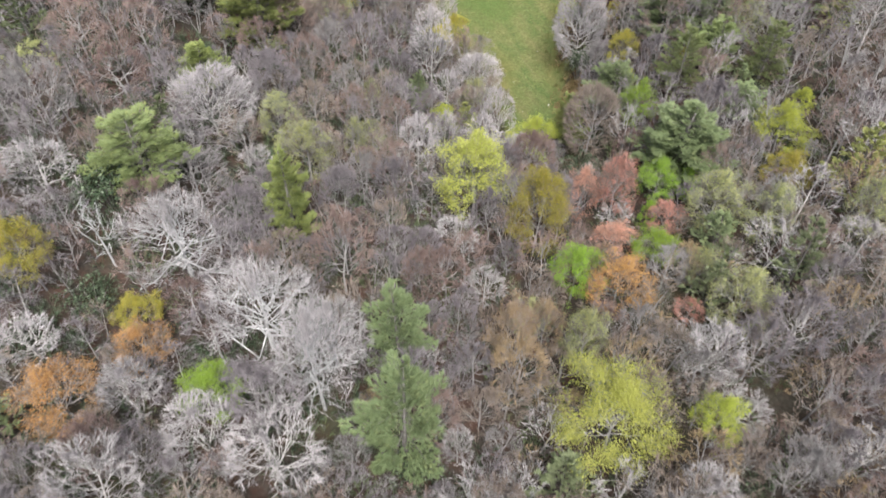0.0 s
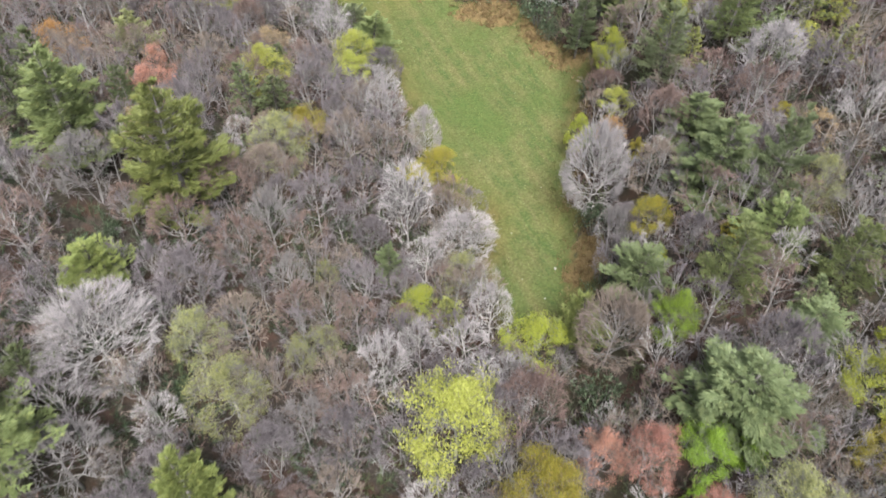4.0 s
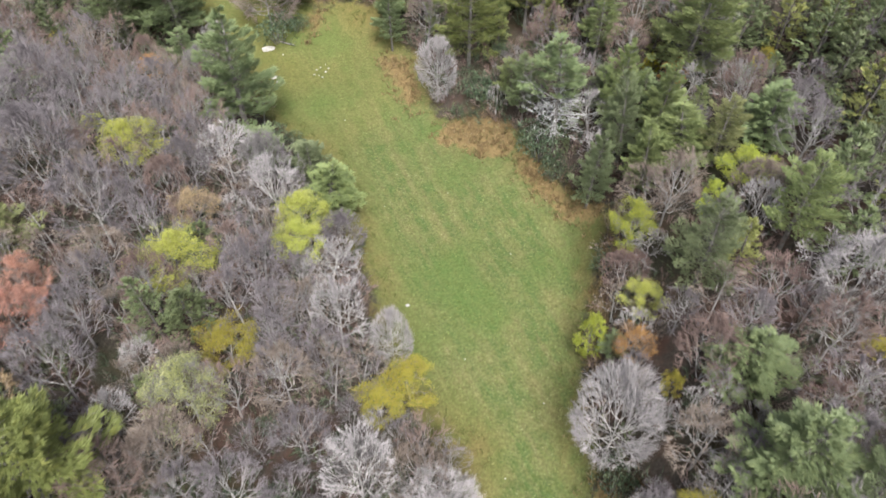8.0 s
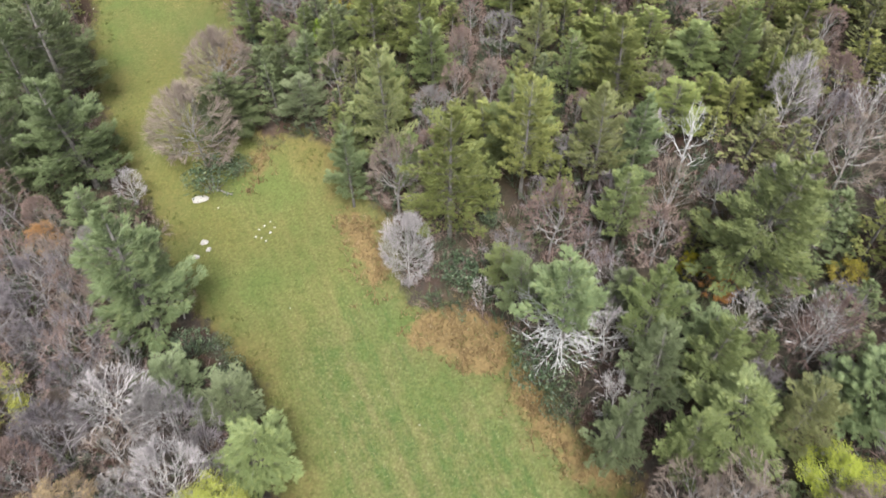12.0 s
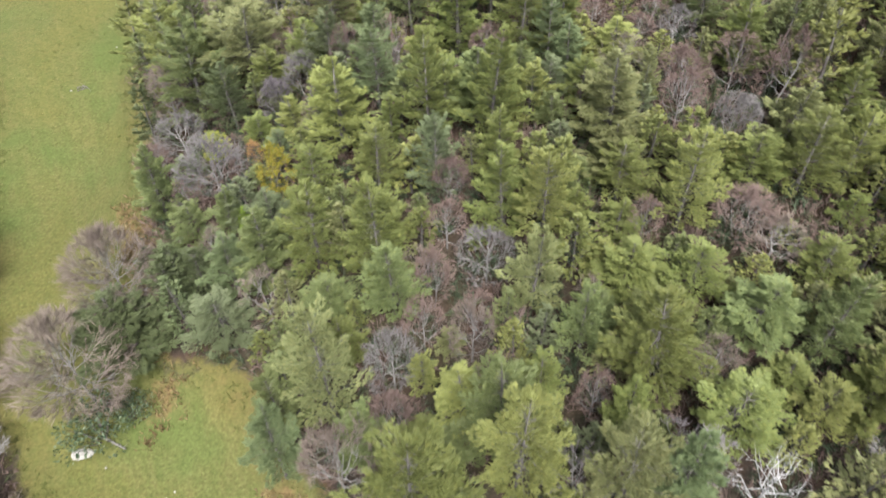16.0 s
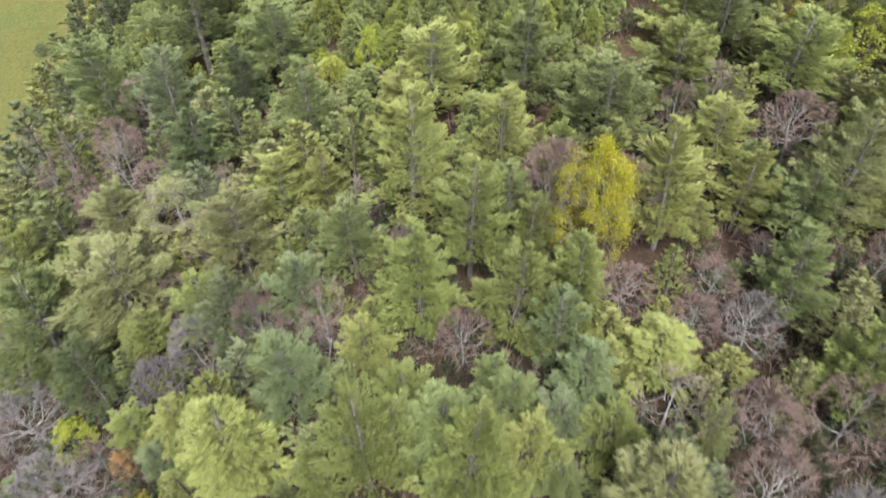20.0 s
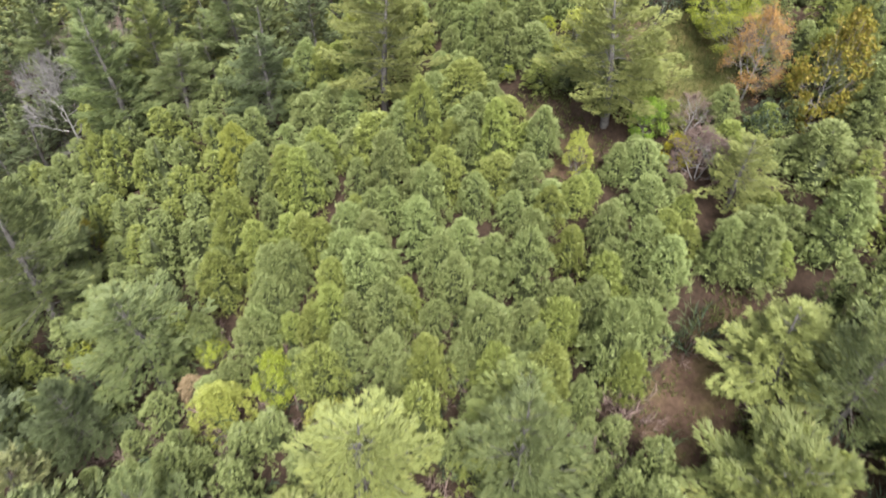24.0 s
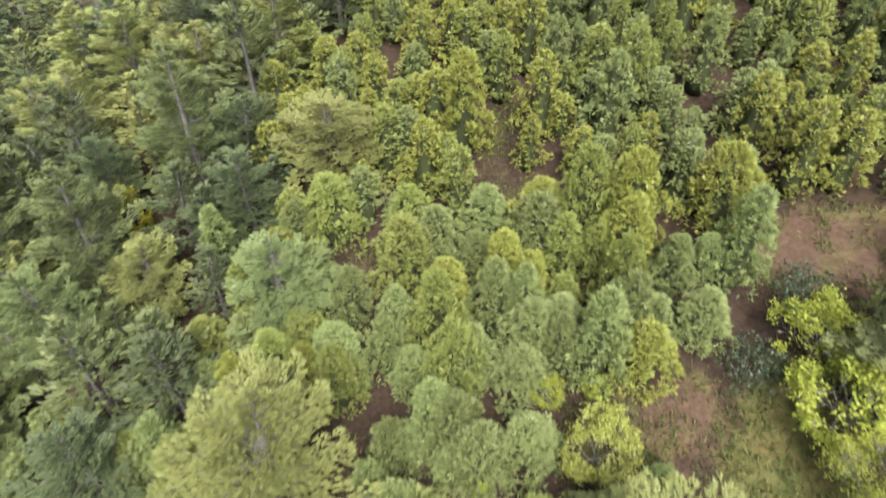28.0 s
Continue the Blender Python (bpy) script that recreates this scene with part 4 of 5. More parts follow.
plant('b', 'mauve', 33.9, 101.0, 7.5, 4.8)
plant('b', 'mauve', -35.9, 101.1, 7.5, 4.8)
plant('l', 'orange', 13.7, 102.9, 4.5, 3.7)
plant('b', 'pale', -14.6, 103.0, 12.0, 5.7)
plant('r', 'pale', -9.6, 103.0, 9.3, 4.4)
plant('b', 'rosy', 23.7, 104.2, 6.9, 6.9)
plant('p', 'straw', -45.2, 104.3, 6.2, 5.5)
plant('l', 'lime', 10.0, 105.3, 6.2, 3.0)
plant('b', 'mauve', -23.3, 105.7, 9.9, 6.4)
plant('l', 'yellow', -30.5, 106.0, 7.2, 7.2)
plant('l', 'yellow', 14.4, 107.5, 4.3, 4.3)
plant('p', 'blue', 18.9, 107.7, 11.6, 6.4)
plant('b', 'mauve', -38.2, 108.1, 11.6, 7.5)
plant('l', 'yellow', 34.6, 109.0, 3.6, 3.2)
plant('b', 'brown', -53.4, 110.0, 6.9, 4.5)
plant('b', 'pale', -17.0, 110.6, 6.8, 6.8)
plant('p', 'green', 26.6, 110.7, 11.2, 5.9)
plant('b', 'rosy', 13.3, 110.9, 5.6, 5.0)
plant('b', 'mauve', -43.9, 111.6, 12.7, 8.2)
plant('l', 'yellow', 38.5, 111.7, 4.7, 2.9)
plant('b', 'grey', -51.3, 112.9, 11.8, 7.6)
plant('l', 'yellow', -20.7, 112.9, 5.9, 5.9)
plant('l', 'tan', -32.0, 114.1, 5.3, 5.3)
plant('l', 'lime', 13.7, 114.1, 8.6, 4.5)
plant('l', 'yellow', -20.7, 115.4, 7.7, 5.9)
plant('b', 'brown', 24.7, 115.5, 6.6, 5.2)
plant('l', 'lime', 20.7, 115.6, 4.6, 2.4)
plant('b', 'mauve', 38.1, 116.0, 7.4, 4.8)
plant('b', 'brown', 16.9, 116.1, 9.9, 5.4)
plant('b', 'pale', -23.9, 117.0, 10.9, 5.9)
plant('b', 'pale', -29.5, 117.1, 3.2, 3.2)
plant('l', 'lime', 24.4, 118.8, 5.0, 5.0)
plant('l', 'yellow', -40.1, 119.8, 6.6, 6.6)
plant('b', 'mauve', -46.1, 120.0, 8.3, 5.3)
plant('p', 'green', -19.3, 120.7, 7.7, 7.0)
plant('p', 'green', 15.3, 121.4, 10.3, 4.1)
plant('b', 'grey', -26.3, 121.7, 9.4, 6.0)
plant('p', 'straw', 22.3, 122.4, 8.8, 4.3)
plant('b', 'pale', -30.9, 122.7, 8.2, 7.5)
plant('p', 'green', 19.0, 122.9, 8.0, 7.3)
plant('p', 'blue', 10.4, 123.9, 11.3, 4.5)
plant('l', 'yellow', -46.5, 124.1, 2.9, 2.9)
plant('p', 'fresh', 27.0, 124.2, 7.7, 6.0)
plant('b', 'mauve', -51.6, 125.6, 10.6, 6.8)
plant('p', 'blue', -22.5, 126.1, 6.1, 5.5)
plant('b', 'mauve', -39.6, 127.4, 6.6, 4.2)
plant('p', 'blue', -28.0, 127.6, 6.1, 5.6)
plant('p', 'green', 16.8, 127.6, 11.1, 5.1)
plant('p', 'blue', 13.6, 127.7, 12.4, 5.0)
plant('b', 'mauve', -43.0, 128.2, 9.1, 5.9)
plant('s', 'dark', 6.5, 128.6, 3.0, 3.9)
plant('p', 'green', 21.1, 128.7, 5.6, 2.6)
plant('b', 'rosy', 24.9, 128.8, 9.2, 4.6)
plant('s', 'dark', -24.4, 130.1, 2.7, 3.6)
plant('s', 'dark', 4.9, 131.5, 5.1, 6.7)
plant('s', 'dark', -29.2, 132.4, 3.2, 4.3)
plant('q', 'fresh', 6.4, 133.0, 15.5, 6.2)
plant('p', 'green', 13.5, 133.2, 11.7, 4.7)
plant('s', 'dark', -26.8, 133.3, 2.0, 2.8)
plant('b', 'mauve', -42.8, 133.6, 8.6, 6.9)
plant('p', 'fresh', -33.0, 134.2, 17.3, 8.6)
plant('b', 'grey', 22.8, 134.9, 5.2, 5.2)
plant('l', 'rust', 19.7, 136.6, 3.2, 3.2)
plant('l', 'gold', 29.4, 136.6, 2.8, 2.8)
plant('p', 'fresh', 2.5, 137.1, 10.4, 4.2)
plant('p', 'green', 20.9, 137.1, 15.5, 9.4)
plant('l', 'amber', 17.5, 138.9, 3.2, 2.0)
plant('b', 'rosy', -62.2, 138.9, 11.2, 7.2)
plant('b', 'rosy', 14.7, 140.9, 7.2, 5.6)
plant('p', 'green', 0.9, 141.1, 6.3, 3.9)
plant('b', 'grey', -40.8, 141.8, 7.0, 4.5)
plant('s', 'dark', -3.1, 142.6, 3.5, 5.8)
plant('b', 'rosy', 5.4, 143.1, 10.2, 6.4)
plant('p', 'green', 11.3, 143.2, 10.1, 4.6)
plant('r', 'pale', -8.9, 143.2, 9.9, 5.7)
plant('l', 'orange', -48.6, 143.3, 3.7, 3.7)
plant('b', 'mauve', 19.8, 144.0, 6.0, 3.9)
plant('b', 'brown', 29.7, 144.7, 8.7, 5.7)
plant('b', 'rosy', -50.3, 146.4, 5.6, 3.6)
plant('p', 'fresh', -45.2, 147.1, 6.4, 5.0)
plant('s', 'dark', -0.4, 147.2, 2.1, 2.8)
plant('p', 'bright', -4.9, 147.3, 16.8, 8.5)
plant('d', 'dead', 16.9, 147.4, 9.0, 5.1)
plant('p', 'straw', 8.9, 147.9, 13.0, 5.2)
plant('p', 'fresh', 12.5, 148.2, 10.4, 4.1)
plant('p', 'soft', 2.3, 149.3, 14.7, 5.9)
plant('b', 'pale', 25.5, 150.4, 9.5, 4.5)
plant('b', 'brown', -10.8, 150.4, 11.4, 6.5)
plant('p', 'dark', -55.0, 151.1, 9.2, 4.5)
plant('b', 'rosy', 29.5, 151.9, 7.5, 4.9)
plant('p', 'fresh', -16.3, 152.2, 10.7, 4.3)
plant('b', 'pale', -42.5, 152.2, 5.5, 3.9)
plant('p', 'bright', 16.1, 152.5, 6.4, 5.8)
plant('p', 'soft', 21.5, 152.9, 5.3, 3.4)
plant('p', 'bright', 9.7, 153.0, 8.0, 3.2)
plant('p', 'dark', -56.4, 153.3, 14.7, 8.1)
plant('p', 'green', 1.2, 153.7, 10.7, 6.0)
plant('p', 'bright', -4.8, 154.3, 4.2, 3.8)
plant('p', 'dark', -48.5, 154.6, 14.5, 10.2)
plant('b', 'rosy', 7.6, 154.7, 6.3, 3.0)
plant('s', 'dark', -33.9, 154.8, 3.9, 6.6)
plant('p', 'green', -16.9, 155.1, 9.6, 3.8)
plant('p', 'bright', 20.0, 155.3, 3.9, 3.5)
plant('p', 'bright', 3.8, 155.7, 7.0, 3.8)
plant('p', 'straw', -12.6, 156.3, 15.5, 6.4)
plant('p', 'bright', 11.4, 156.6, 11.5, 6.3)
plant('s', 'dark', -31.4, 156.8, 2.4, 4.0)
plant('p', 'green', 22.1, 157.4, 9.3, 3.7)
plant('p', 'soft', -5.1, 157.7, 6.3, 2.5)
plant('r', 'brown', -35.6, 157.9, 11.5, 10.5)
plant('b', 'grey', -7.7, 158.5, 7.6, 5.1)
plant('p', 'green', 6.6, 158.8, 8.5, 3.8)
plant('b', 'rosy', 30.1, 159.1, 6.4, 4.1)
plant('p', 'green', 18.2, 159.5, 6.4, 5.8)
plant('b', 'brown', -1.4, 159.7, 7.4, 4.1)
plant('b', 'rosy', -5.4, 161.0, 6.9, 3.9)
plant('p', 'dark', -57.4, 162.0, 16.5, 6.7)
plant('p', 'dark', -32.3, 162.0, 8.3, 7.6)
plant('p', 'blue', -23.6, 162.5, 6.7, 6.1)
plant('p', 'bright', 14.5, 162.8, 5.5, 5.0)
plant('p', 'bright', 23.3, 162.9, 4.9, 4.5)
plant('p', 'straw', 3.1, 162.9, 8.8, 4.4)
plant('p', 'bright', 10.2, 163.1, 5.7, 5.1)
plant('p', 'green', -8.1, 163.4, 9.6, 4.7)
plant('b', 'rosy', -4.8, 164.1, 7.2, 3.4)
plant('p', 'green', -14.0, 164.4, 5.0, 4.6)
plant('b', 'brown', 20.3, 164.9, 4.7, 4.3)
plant('b', 'grey', -0.6, 165.3, 6.2, 4.7)
plant('p', 'bright', -9.5, 165.8, 12.0, 5.5)
plant('r', 'brown', -34.1, 166.0, 10.5, 8.7)
plant('p', 'dark', -56.0, 166.5, 16.3, 10.3)
plant('b', 'rosy', 11.1, 166.7, 5.5, 2.8)
plant('b', 'rosy', 18.2, 166.8, 5.1, 5.1)
plant('p', 'fresh', -23.3, 166.8, 7.2, 4.8)
plant('p', 'soft', 3.6, 166.9, 10.7, 4.4)
plant('p', 'bright', 9.2, 167.1, 4.1, 3.7)
plant('p', 'bright', 25.8, 167.4, 3.5, 2.7)
plant('p', 'bright', -15.4, 167.6, 10.0, 6.3)
plant('p', 'soft', 13.9, 167.7, 9.6, 5.0)
plant('b', 'rosy', -4.1, 168.1, 5.7, 3.7)
plant('p', 'bright', 0.4, 168.2, 9.4, 4.6)
plant('p', 'bright', 22.8, 170.3, 7.8, 5.5)
plant('p', 'bright', 9.4, 170.5, 5.5, 5.0)
plant('p', 'bright', 19.3, 171.1, 5.4, 4.9)
plant('b', 'rosy', -4.0, 171.3, 5.7, 3.4)
plant('l', 'green', -23.1, 171.8, 3.7, 1.8)
plant('p', 'green', -28.7, 171.8, 4.8, 4.4)
plant('p', 'green', -24.8, 171.9, 5.9, 3.0)
plant('p', 'straw', 8.7, 172.3, 5.2, 4.7)
plant('p', 'bright', -10.3, 172.4, 7.8, 4.8)
plant('p', 'bright', -16.4, 173.2, 7.0, 4.4)
plant('p', 'straw', 22.4, 174.6, 6.0, 4.6)
plant('p', 'green', -32.6, 174.6, 9.1, 4.1)
plant('p', 'straw', 8.6, 174.7, 9.0, 5.6)
plant('l', 'gold', -20.4, 174.7, 6.4, 3.1)
plant('b', 'grey', 18.4, 175.0, 5.2, 4.1)
plant('p', 'bright', -1.1, 175.7, 11.2, 5.1)
plant('p', 'bright', 26.7, 176.0, 6.5, 3.3)
plant('b', 'grey', -27.0, 176.1, 6.8, 6.8)
plant('b', 'rosy', 14.2, 176.3, 6.3, 4.1)
plant('p', 'bright', -6.4, 176.6, 11.3, 4.7)
plant('p', 'bright', -9.7, 176.7, 5.4, 2.2)
plant('p', 'green', 4.0, 177.0, 3.9, 3.1)
plant('p', 'soft', -14.4, 177.5, 10.1, 5.7)
plant('b', 'rosy', 22.2, 177.9, 8.6, 4.2)
plant('l', 'orange', -23.8, 178.8, 3.3, 1.6)
plant('p', 'straw', 11.6, 179.0, 5.6, 2.2)
plant('b', 'rosy', 14.4, 180.0, 5.2, 4.1)
plant('b', 'rosy', 18.8, 180.1, 6.7, 4.4)
plant('p', 'fresh', -11.5, 180.8, 8.9, 4.3)
plant('l', 'lime', -28.7, 180.8, 3.1, 3.1)
plant('p', 'bright', -23.6, 181.1, 4.1, 3.2)
plant('p', 'fresh', 5.3, 181.7, 6.1, 3.5)
plant('b', 'grey', -32.4, 182.1, 5.8, 5.8)
plant('b', 'mauve', -22.3, 183.4, 6.1, 3.2)
plant('p', 'soft', 9.5, 183.6, 4.8, 4.4)
plant('p', 'soft', -7.8, 184.2, 5.2, 3.6)
plant('p', 'fresh', 3.7, 184.2, 7.5, 3.6)
plant('b', 'rosy', -1.8, 184.5, 5.0, 3.8)
plant('b', 'grey', 14.8, 185.7, 4.9, 3.7)
plant('b', 'grey', -19.8, 185.9, 6.0, 4.4)
plant('b', 'rosy', -15.3, 186.1, 7.0, 3.6)
plant('p', 'bright', 1.2, 186.3, 8.1, 5.1)
plant('b', 'rosy', 11.7, 186.4, 3.5, 3.5)
plant('p', 'bright', -4.6, 186.7, 9.9, 4.4)
plant('p', 'green', -31.9, 186.8, 12.1, 7.5)
plant('b', 'rosy', 7.7, 187.7, 4.3, 3.9)
plant('p', 'green', 17.3, 187.9, 7.9, 4.1)
plant('p', 'fresh', -12.8, 188.7, 5.9, 4.6)
plant('b', 'rosy', 12.9, 188.8, 3.6, 3.6)
plant('p', 'straw', -26.0, 189.1, 9.7, 7.8)
plant('b', 'rosy', 23.1, 190.4, 4.5, 2.8)
plant('p', 'bright', -1.8, 190.5, 10.3, 4.8)
plant('p', 'green', -9.6, 190.9, 7.3, 4.2)
plant('b', 'rosy', 16.1, 190.9, 3.4, 2.5)
plant('l', 'amber', 5.6, 191.1, 10.0, 4.7, 4)
plant('p', 'bright', 2.0, 191.3, 6.2, 3.4)
plant('p', 'straw', -17.5, 191.5, 9.9, 5.8)
plant('p', 'soft', 10.1, 192.4, 9.9, 4.7)
plant('p', 'green', 18.3, 192.9, 6.4, 4.5)
plant('p', 'straw', 20.4, 193.3, 10.6, 5.6)
plant('p', 'soft', 15.1, 193.9, 6.8, 3.4)
plant('p', 'soft', -5.9, 194.4, 11.9, 6.0)
plant('p', 'soft', -12.3, 195.6, 7.2, 3.2)
plant('p', 'straw', 19.6, 195.6, 6.9, 2.8)
plant('p', 'soft', -16.1, 196.5, 6.9, 4.8)
plant('p', 'straw', -29.8, 196.8, 7.4, 5.2)
plant('p', 'soft', -0.4, 197.0, 8.9, 5.3)
plant('p', 'straw', 24.9, 197.2, 7.8, 3.1)
plant('l', 'sage', -25.4, 197.5, 5.6, 5.6)
plant('p', 'soft', 14.0, 198.4, 6.1, 4.3)
plant('b', 'rosy', 19.1, 199.4, 5.5, 5.0)
plant('p', 'green', 6.8, 199.6, 8.3, 6.0)
plant('b', 'rosy', 11.5, 201.3, 5.0, 2.4)
plant('b', 'rosy', -28.6, 201.3, 3.8, 3.8)
plant('p', 'soft', -7.4, 201.6, 7.1, 4.4)
plant('p', 'green', -14.6, 201.7, 9.1, 4.9)
plant('p', 'dark', -24.4, 201.9, 7.5, 5.3)
plant('p', 'bright', 19.3, 204.0, 7.5, 6.1)
plant('p', 'bright', 12.0, 204.6, 7.0, 6.3)
plant('p', 'soft', -5.9, 204.9, 7.8, 7.1)
plant('l', 'lime', 22.9, 205.2, 4.5, 2.1)
plant('p', 'green', 1.1, 205.2, 8.4, 5.5)
plant('l', 'lime', 24.2, 206.8, 5.4, 3.4)
plant('p', 'blue', -28.5, 207.4, 9.1, 5.2)
plant('p', 'dark', -22.2, 207.9, 7.8, 4.2)
plant('l', 'yellow', -8.3, 208.5, 2.4, 2.4)
plant('p', 'bright', 1.2, 208.6, 5.3, 4.9)
plant('p', 'green', 15.5, 208.6, 9.3, 4.3)
plant('e', 'youngwarm', -14.5, 209.2, 3.3, 3.7)
plant('p', 'green', -35.9, 209.8, 12.4, 6.4)
plant('l', 'lime', -11.5, 210.1, 4.6, 2.2)
plant('e', 'young', -9.0, 210.4, 4.5, 3.3)
plant('p', 'soft', 13.1, 210.5, 6.2, 5.6)
plant('e', 'pink', -16.9, 210.8, 2.2, 2.1)
plant('p', 'green', -19.8, 212.1, 8.0, 6.4)
plant('l', 'gold', 20.9, 213.0, 3.9, 2.4)
plant('l', 'lime', -16.5, 213.3, 1.9, 1.9)
plant('l', 'lime', -25.8, 213.8, 2.2, 2.0)
plant('p', 'green', -28.7, 216.3, 12.9, 7.8)
plant('e', 'youngblue', 13.0, 217.0, 5.0, 3.5)
plant('e', 'youngblue', 16.9, 218.1, 6.0, 3.5)
plant('p', 'green', -30.0, 220.5, 5.9, 4.7)
plant('p', 'soft', 12.6, 221.7, 5.1, 4.0)
plant('l', 'gold', -28.8, 222.8, 3.2, 1.5)
plant('e', 'youngblue', 17.1, 223.1, 4.2, 4.7)
plant('e', 'youngblue', -5.3, 223.3, 2.9, 3.3)
plant('e', 'young', -0.6, 223.5, 3.3, 3.6)
plant('b', 'rosy', 11.0, 223.8, 3.6, 3.6)
plant('e', 'youngblue', 7.7, 223.8, 3.1, 3.5)
plant('s', 'dark', -55.6, 224.1, 1.3, 1.7)
plant('l', 'yellow', 4.1, 224.3, 3.5, 1.7)
plant('l', 'amber', 9.9, 225.0, 2.1, 2.1)
plant('e', 'youngblue', 19.5, 225.1, 5.7, 3.3)
plant('e', 'young', -1.0, 225.3, 5.6, 2.9)
plant('e', 'youngblue', 1.9, 225.5, 4.5, 2.7)
plant('e', 'young', 12.8, 225.7, 2.3, 2.6)
plant('e', 'youngwarm', -18.0, 226.1, 5.9, 3.4)
plant('s', 'dark', 14.8, 226.3, 2.7, 2.7)
plant('e', 'young', -5.6, 226.5, 6.7, 3.1)
plant('e', 'young', -8.5, 226.5, 4.3, 4.8)
plant('l', 'green', 8.2, 226.8, 3.1, 2.2)
plant('l', 'gold', 17.6, 226.9, 7.4, 3.8)
plant('b', 'rosy', 10.6, 227.0, 3.1, 3.1)
plant('e', 'pink', -15.9, 227.2, 1.8, 2.0)
plant('p', 'soft', 5.9, 228.0, 9.9, 6.9)
plant('e', 'young', -0.4, 228.4, 2.9, 3.2)
plant('l', 'orange', 14.2, 229.4, 6.2, 3.6)
plant('e', 'young', -3.2, 230.4, 4.4, 4.9)
plant('e', 'youngblue', -7.1, 230.9, 2.6, 2.9)
plant('p', 'soft', -8.9, 231.5, 10.8, 6.6)
plant('e', 'young', 1.7, 231.8, 2.5, 2.5)
plant('p', 'dark', -17.7, 232.4, 7.1, 5.7)
plant('l', 'lime', 13.7, 232.4, 4.6, 4.2, 1)
plant('p', 'green', -29.4, 232.8, 12.4, 5.5)
plant('l', 'lime', 13.2, 235.8, 4.2, 4.2, 7)
plant('s', 'dark', -58.6, 233.1, 1.6, 2.1)
plant('l', 'lime', -0.5, 233.3, 1.6, 1.2)
plant('l', 'yellow', 4.0, 234.3, 3.6, 3.0)
plant('p', 'green', -25.1, 234.4, 5.8, 5.2)
plant('e', 'youngblue', 1.2, 234.5, 3.1, 3.4)
plant('e', 'youngblue', -3.1, 234.8, 3.0, 2.4)
plant('p', 'straw', 14.9, 236.5, 7.0, 4.3)
plant('l', 'lime', 2.1, 237.1, 1.6, 1.5)
plant('p', 'bright', -28.0, 237.3, 9.4, 5.4)
plant('l', 'lime', 4.1, 237.3, 1.3, 1.2)
plant('b', 'grey', -38.3, 237.6, 10.2, 6.5)
plant('e', 'young', -1.9, 237.7, 5.3, 3.3)
plant('e', 'youngwarm', 5.9, 237.9, 3.7, 3.2)
plant('s', 'dark', 10.2, 237.9, 2.3, 3.0)
plant('s', 'dark', -56.7, 238.4, 1.5, 2.1)
plant('e', 'youngblue', -5.1, 238.7, 4.6, 2.5)
plant('p', 'green', -24.5, 239.1, 5.6, 2.9)
plant('l', 'lime', 12.8, 239.0, 3.2, 3.4)
plant('p', 'green', -22.2, 239.8, 8.9, 4.6)
plant('e', 'young', -3.0, 239.9, 6.0, 3.0)
plant('s', 'dark', 12.6, 241.3, 2.4, 2.7)
plant('p', 'green', -11.2, 242.1, 6.4, 5.0)
plant('e', 'young', -5.0, 243.7, 5.3, 3.7)
plant('p', 'green', -22.2, 244.4, 10.4, 6.0)
plant('e', 'youngblue', -15.4, 245.2, 5.6, 2.5)
plant('p', 'green', -29.7, 245.2, 12.4, 7.0)
plant('e', 'youngwarm', 9.7, 246.0, 5.2, 3.9)
plant('e', 'young', -9.4, 247.0, 4.7, 4.0)
plant('l', 'amber', -22.1, 248.0, 4.9, 2.3)
plant('p', 'green', -46.3, 249.6, 11.6, 6.0)
plant('p', 'soft', -10.3, 251.2, 6.2, 5.7)
plant('p', 'green', -18.6, 251.3, 10.8, 5.7)
plant('e', 'youngwarm', -2.8, 252.1, 7.0, 3.4)


# ---- the rest of the woods: trees between those above ----
def clear(x, y, wide, share):
    i, j = int(x // 6), int(y // 6)
    for cell in ((i + a, j + b) for a in (-1, 0, 1) for b in (-1, 0, 1)):
        for px, py, pw, own in cells.get(cell, ()):
            if (px - x) ** 2 + (py - own * 0.9 - y) ** 2 < ((share + own * 0.05) * (pw + wide)) ** 2:
                return False
    return True


def in_view(x, y, margin=0.0):
    """Within the strip of valley and hillside that the camera looks over."""
    if y < 150:
        half = min(38 + (y - 20) * 0.45, 86)
        return 14 < y and abs(x + 3) < half + margin
    return y < (298 if x < -10 else 286) and -75 - margin < x < 50 - (y - 150) * 0.2 + margin


def open_ground(x, y):
    return edge_distance(x, y, MEADOW) > -1.2 or any(inside(x, y, r) for r in LAWNS + SOIL)


def planted_rows(x, y):
    """The young plantation on the hillside; west of it and beyond stand older pines."""
    return y > 196 + 0.5 * abs(x + 4) and x > -46 and not (x < -14 - 2 * math.sin(y * 0.4) and y > 236)


fill = random.Random(17)
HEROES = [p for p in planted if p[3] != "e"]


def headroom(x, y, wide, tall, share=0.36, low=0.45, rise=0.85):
    """Caps growth south of placed trees so the camera still sees them."""
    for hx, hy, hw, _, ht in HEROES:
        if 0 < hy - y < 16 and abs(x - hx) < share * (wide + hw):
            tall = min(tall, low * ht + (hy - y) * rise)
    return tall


for spots in cells.values():
    spots[:] = [(px, py, pw, 1) for px, py, pw, _ in spots]
room = {k: 296 - sum(1 for p in planted if p[3] in k) for k in ("bro", "p", "l", "e", "s")}


def add(key, colour, x, y, tall, wide):
    """A thing where the flight passes nearest, as long as there is room; else part of the joined woods."""
    group = "bro" if key in "bro" else key
    near = abs(x + 3) < (34 if y > 150 or group != "p" else 22) and room[group] > 0
    room[group] -= near
    plant(key, colour, x, y, tall, wide, loose=not near)


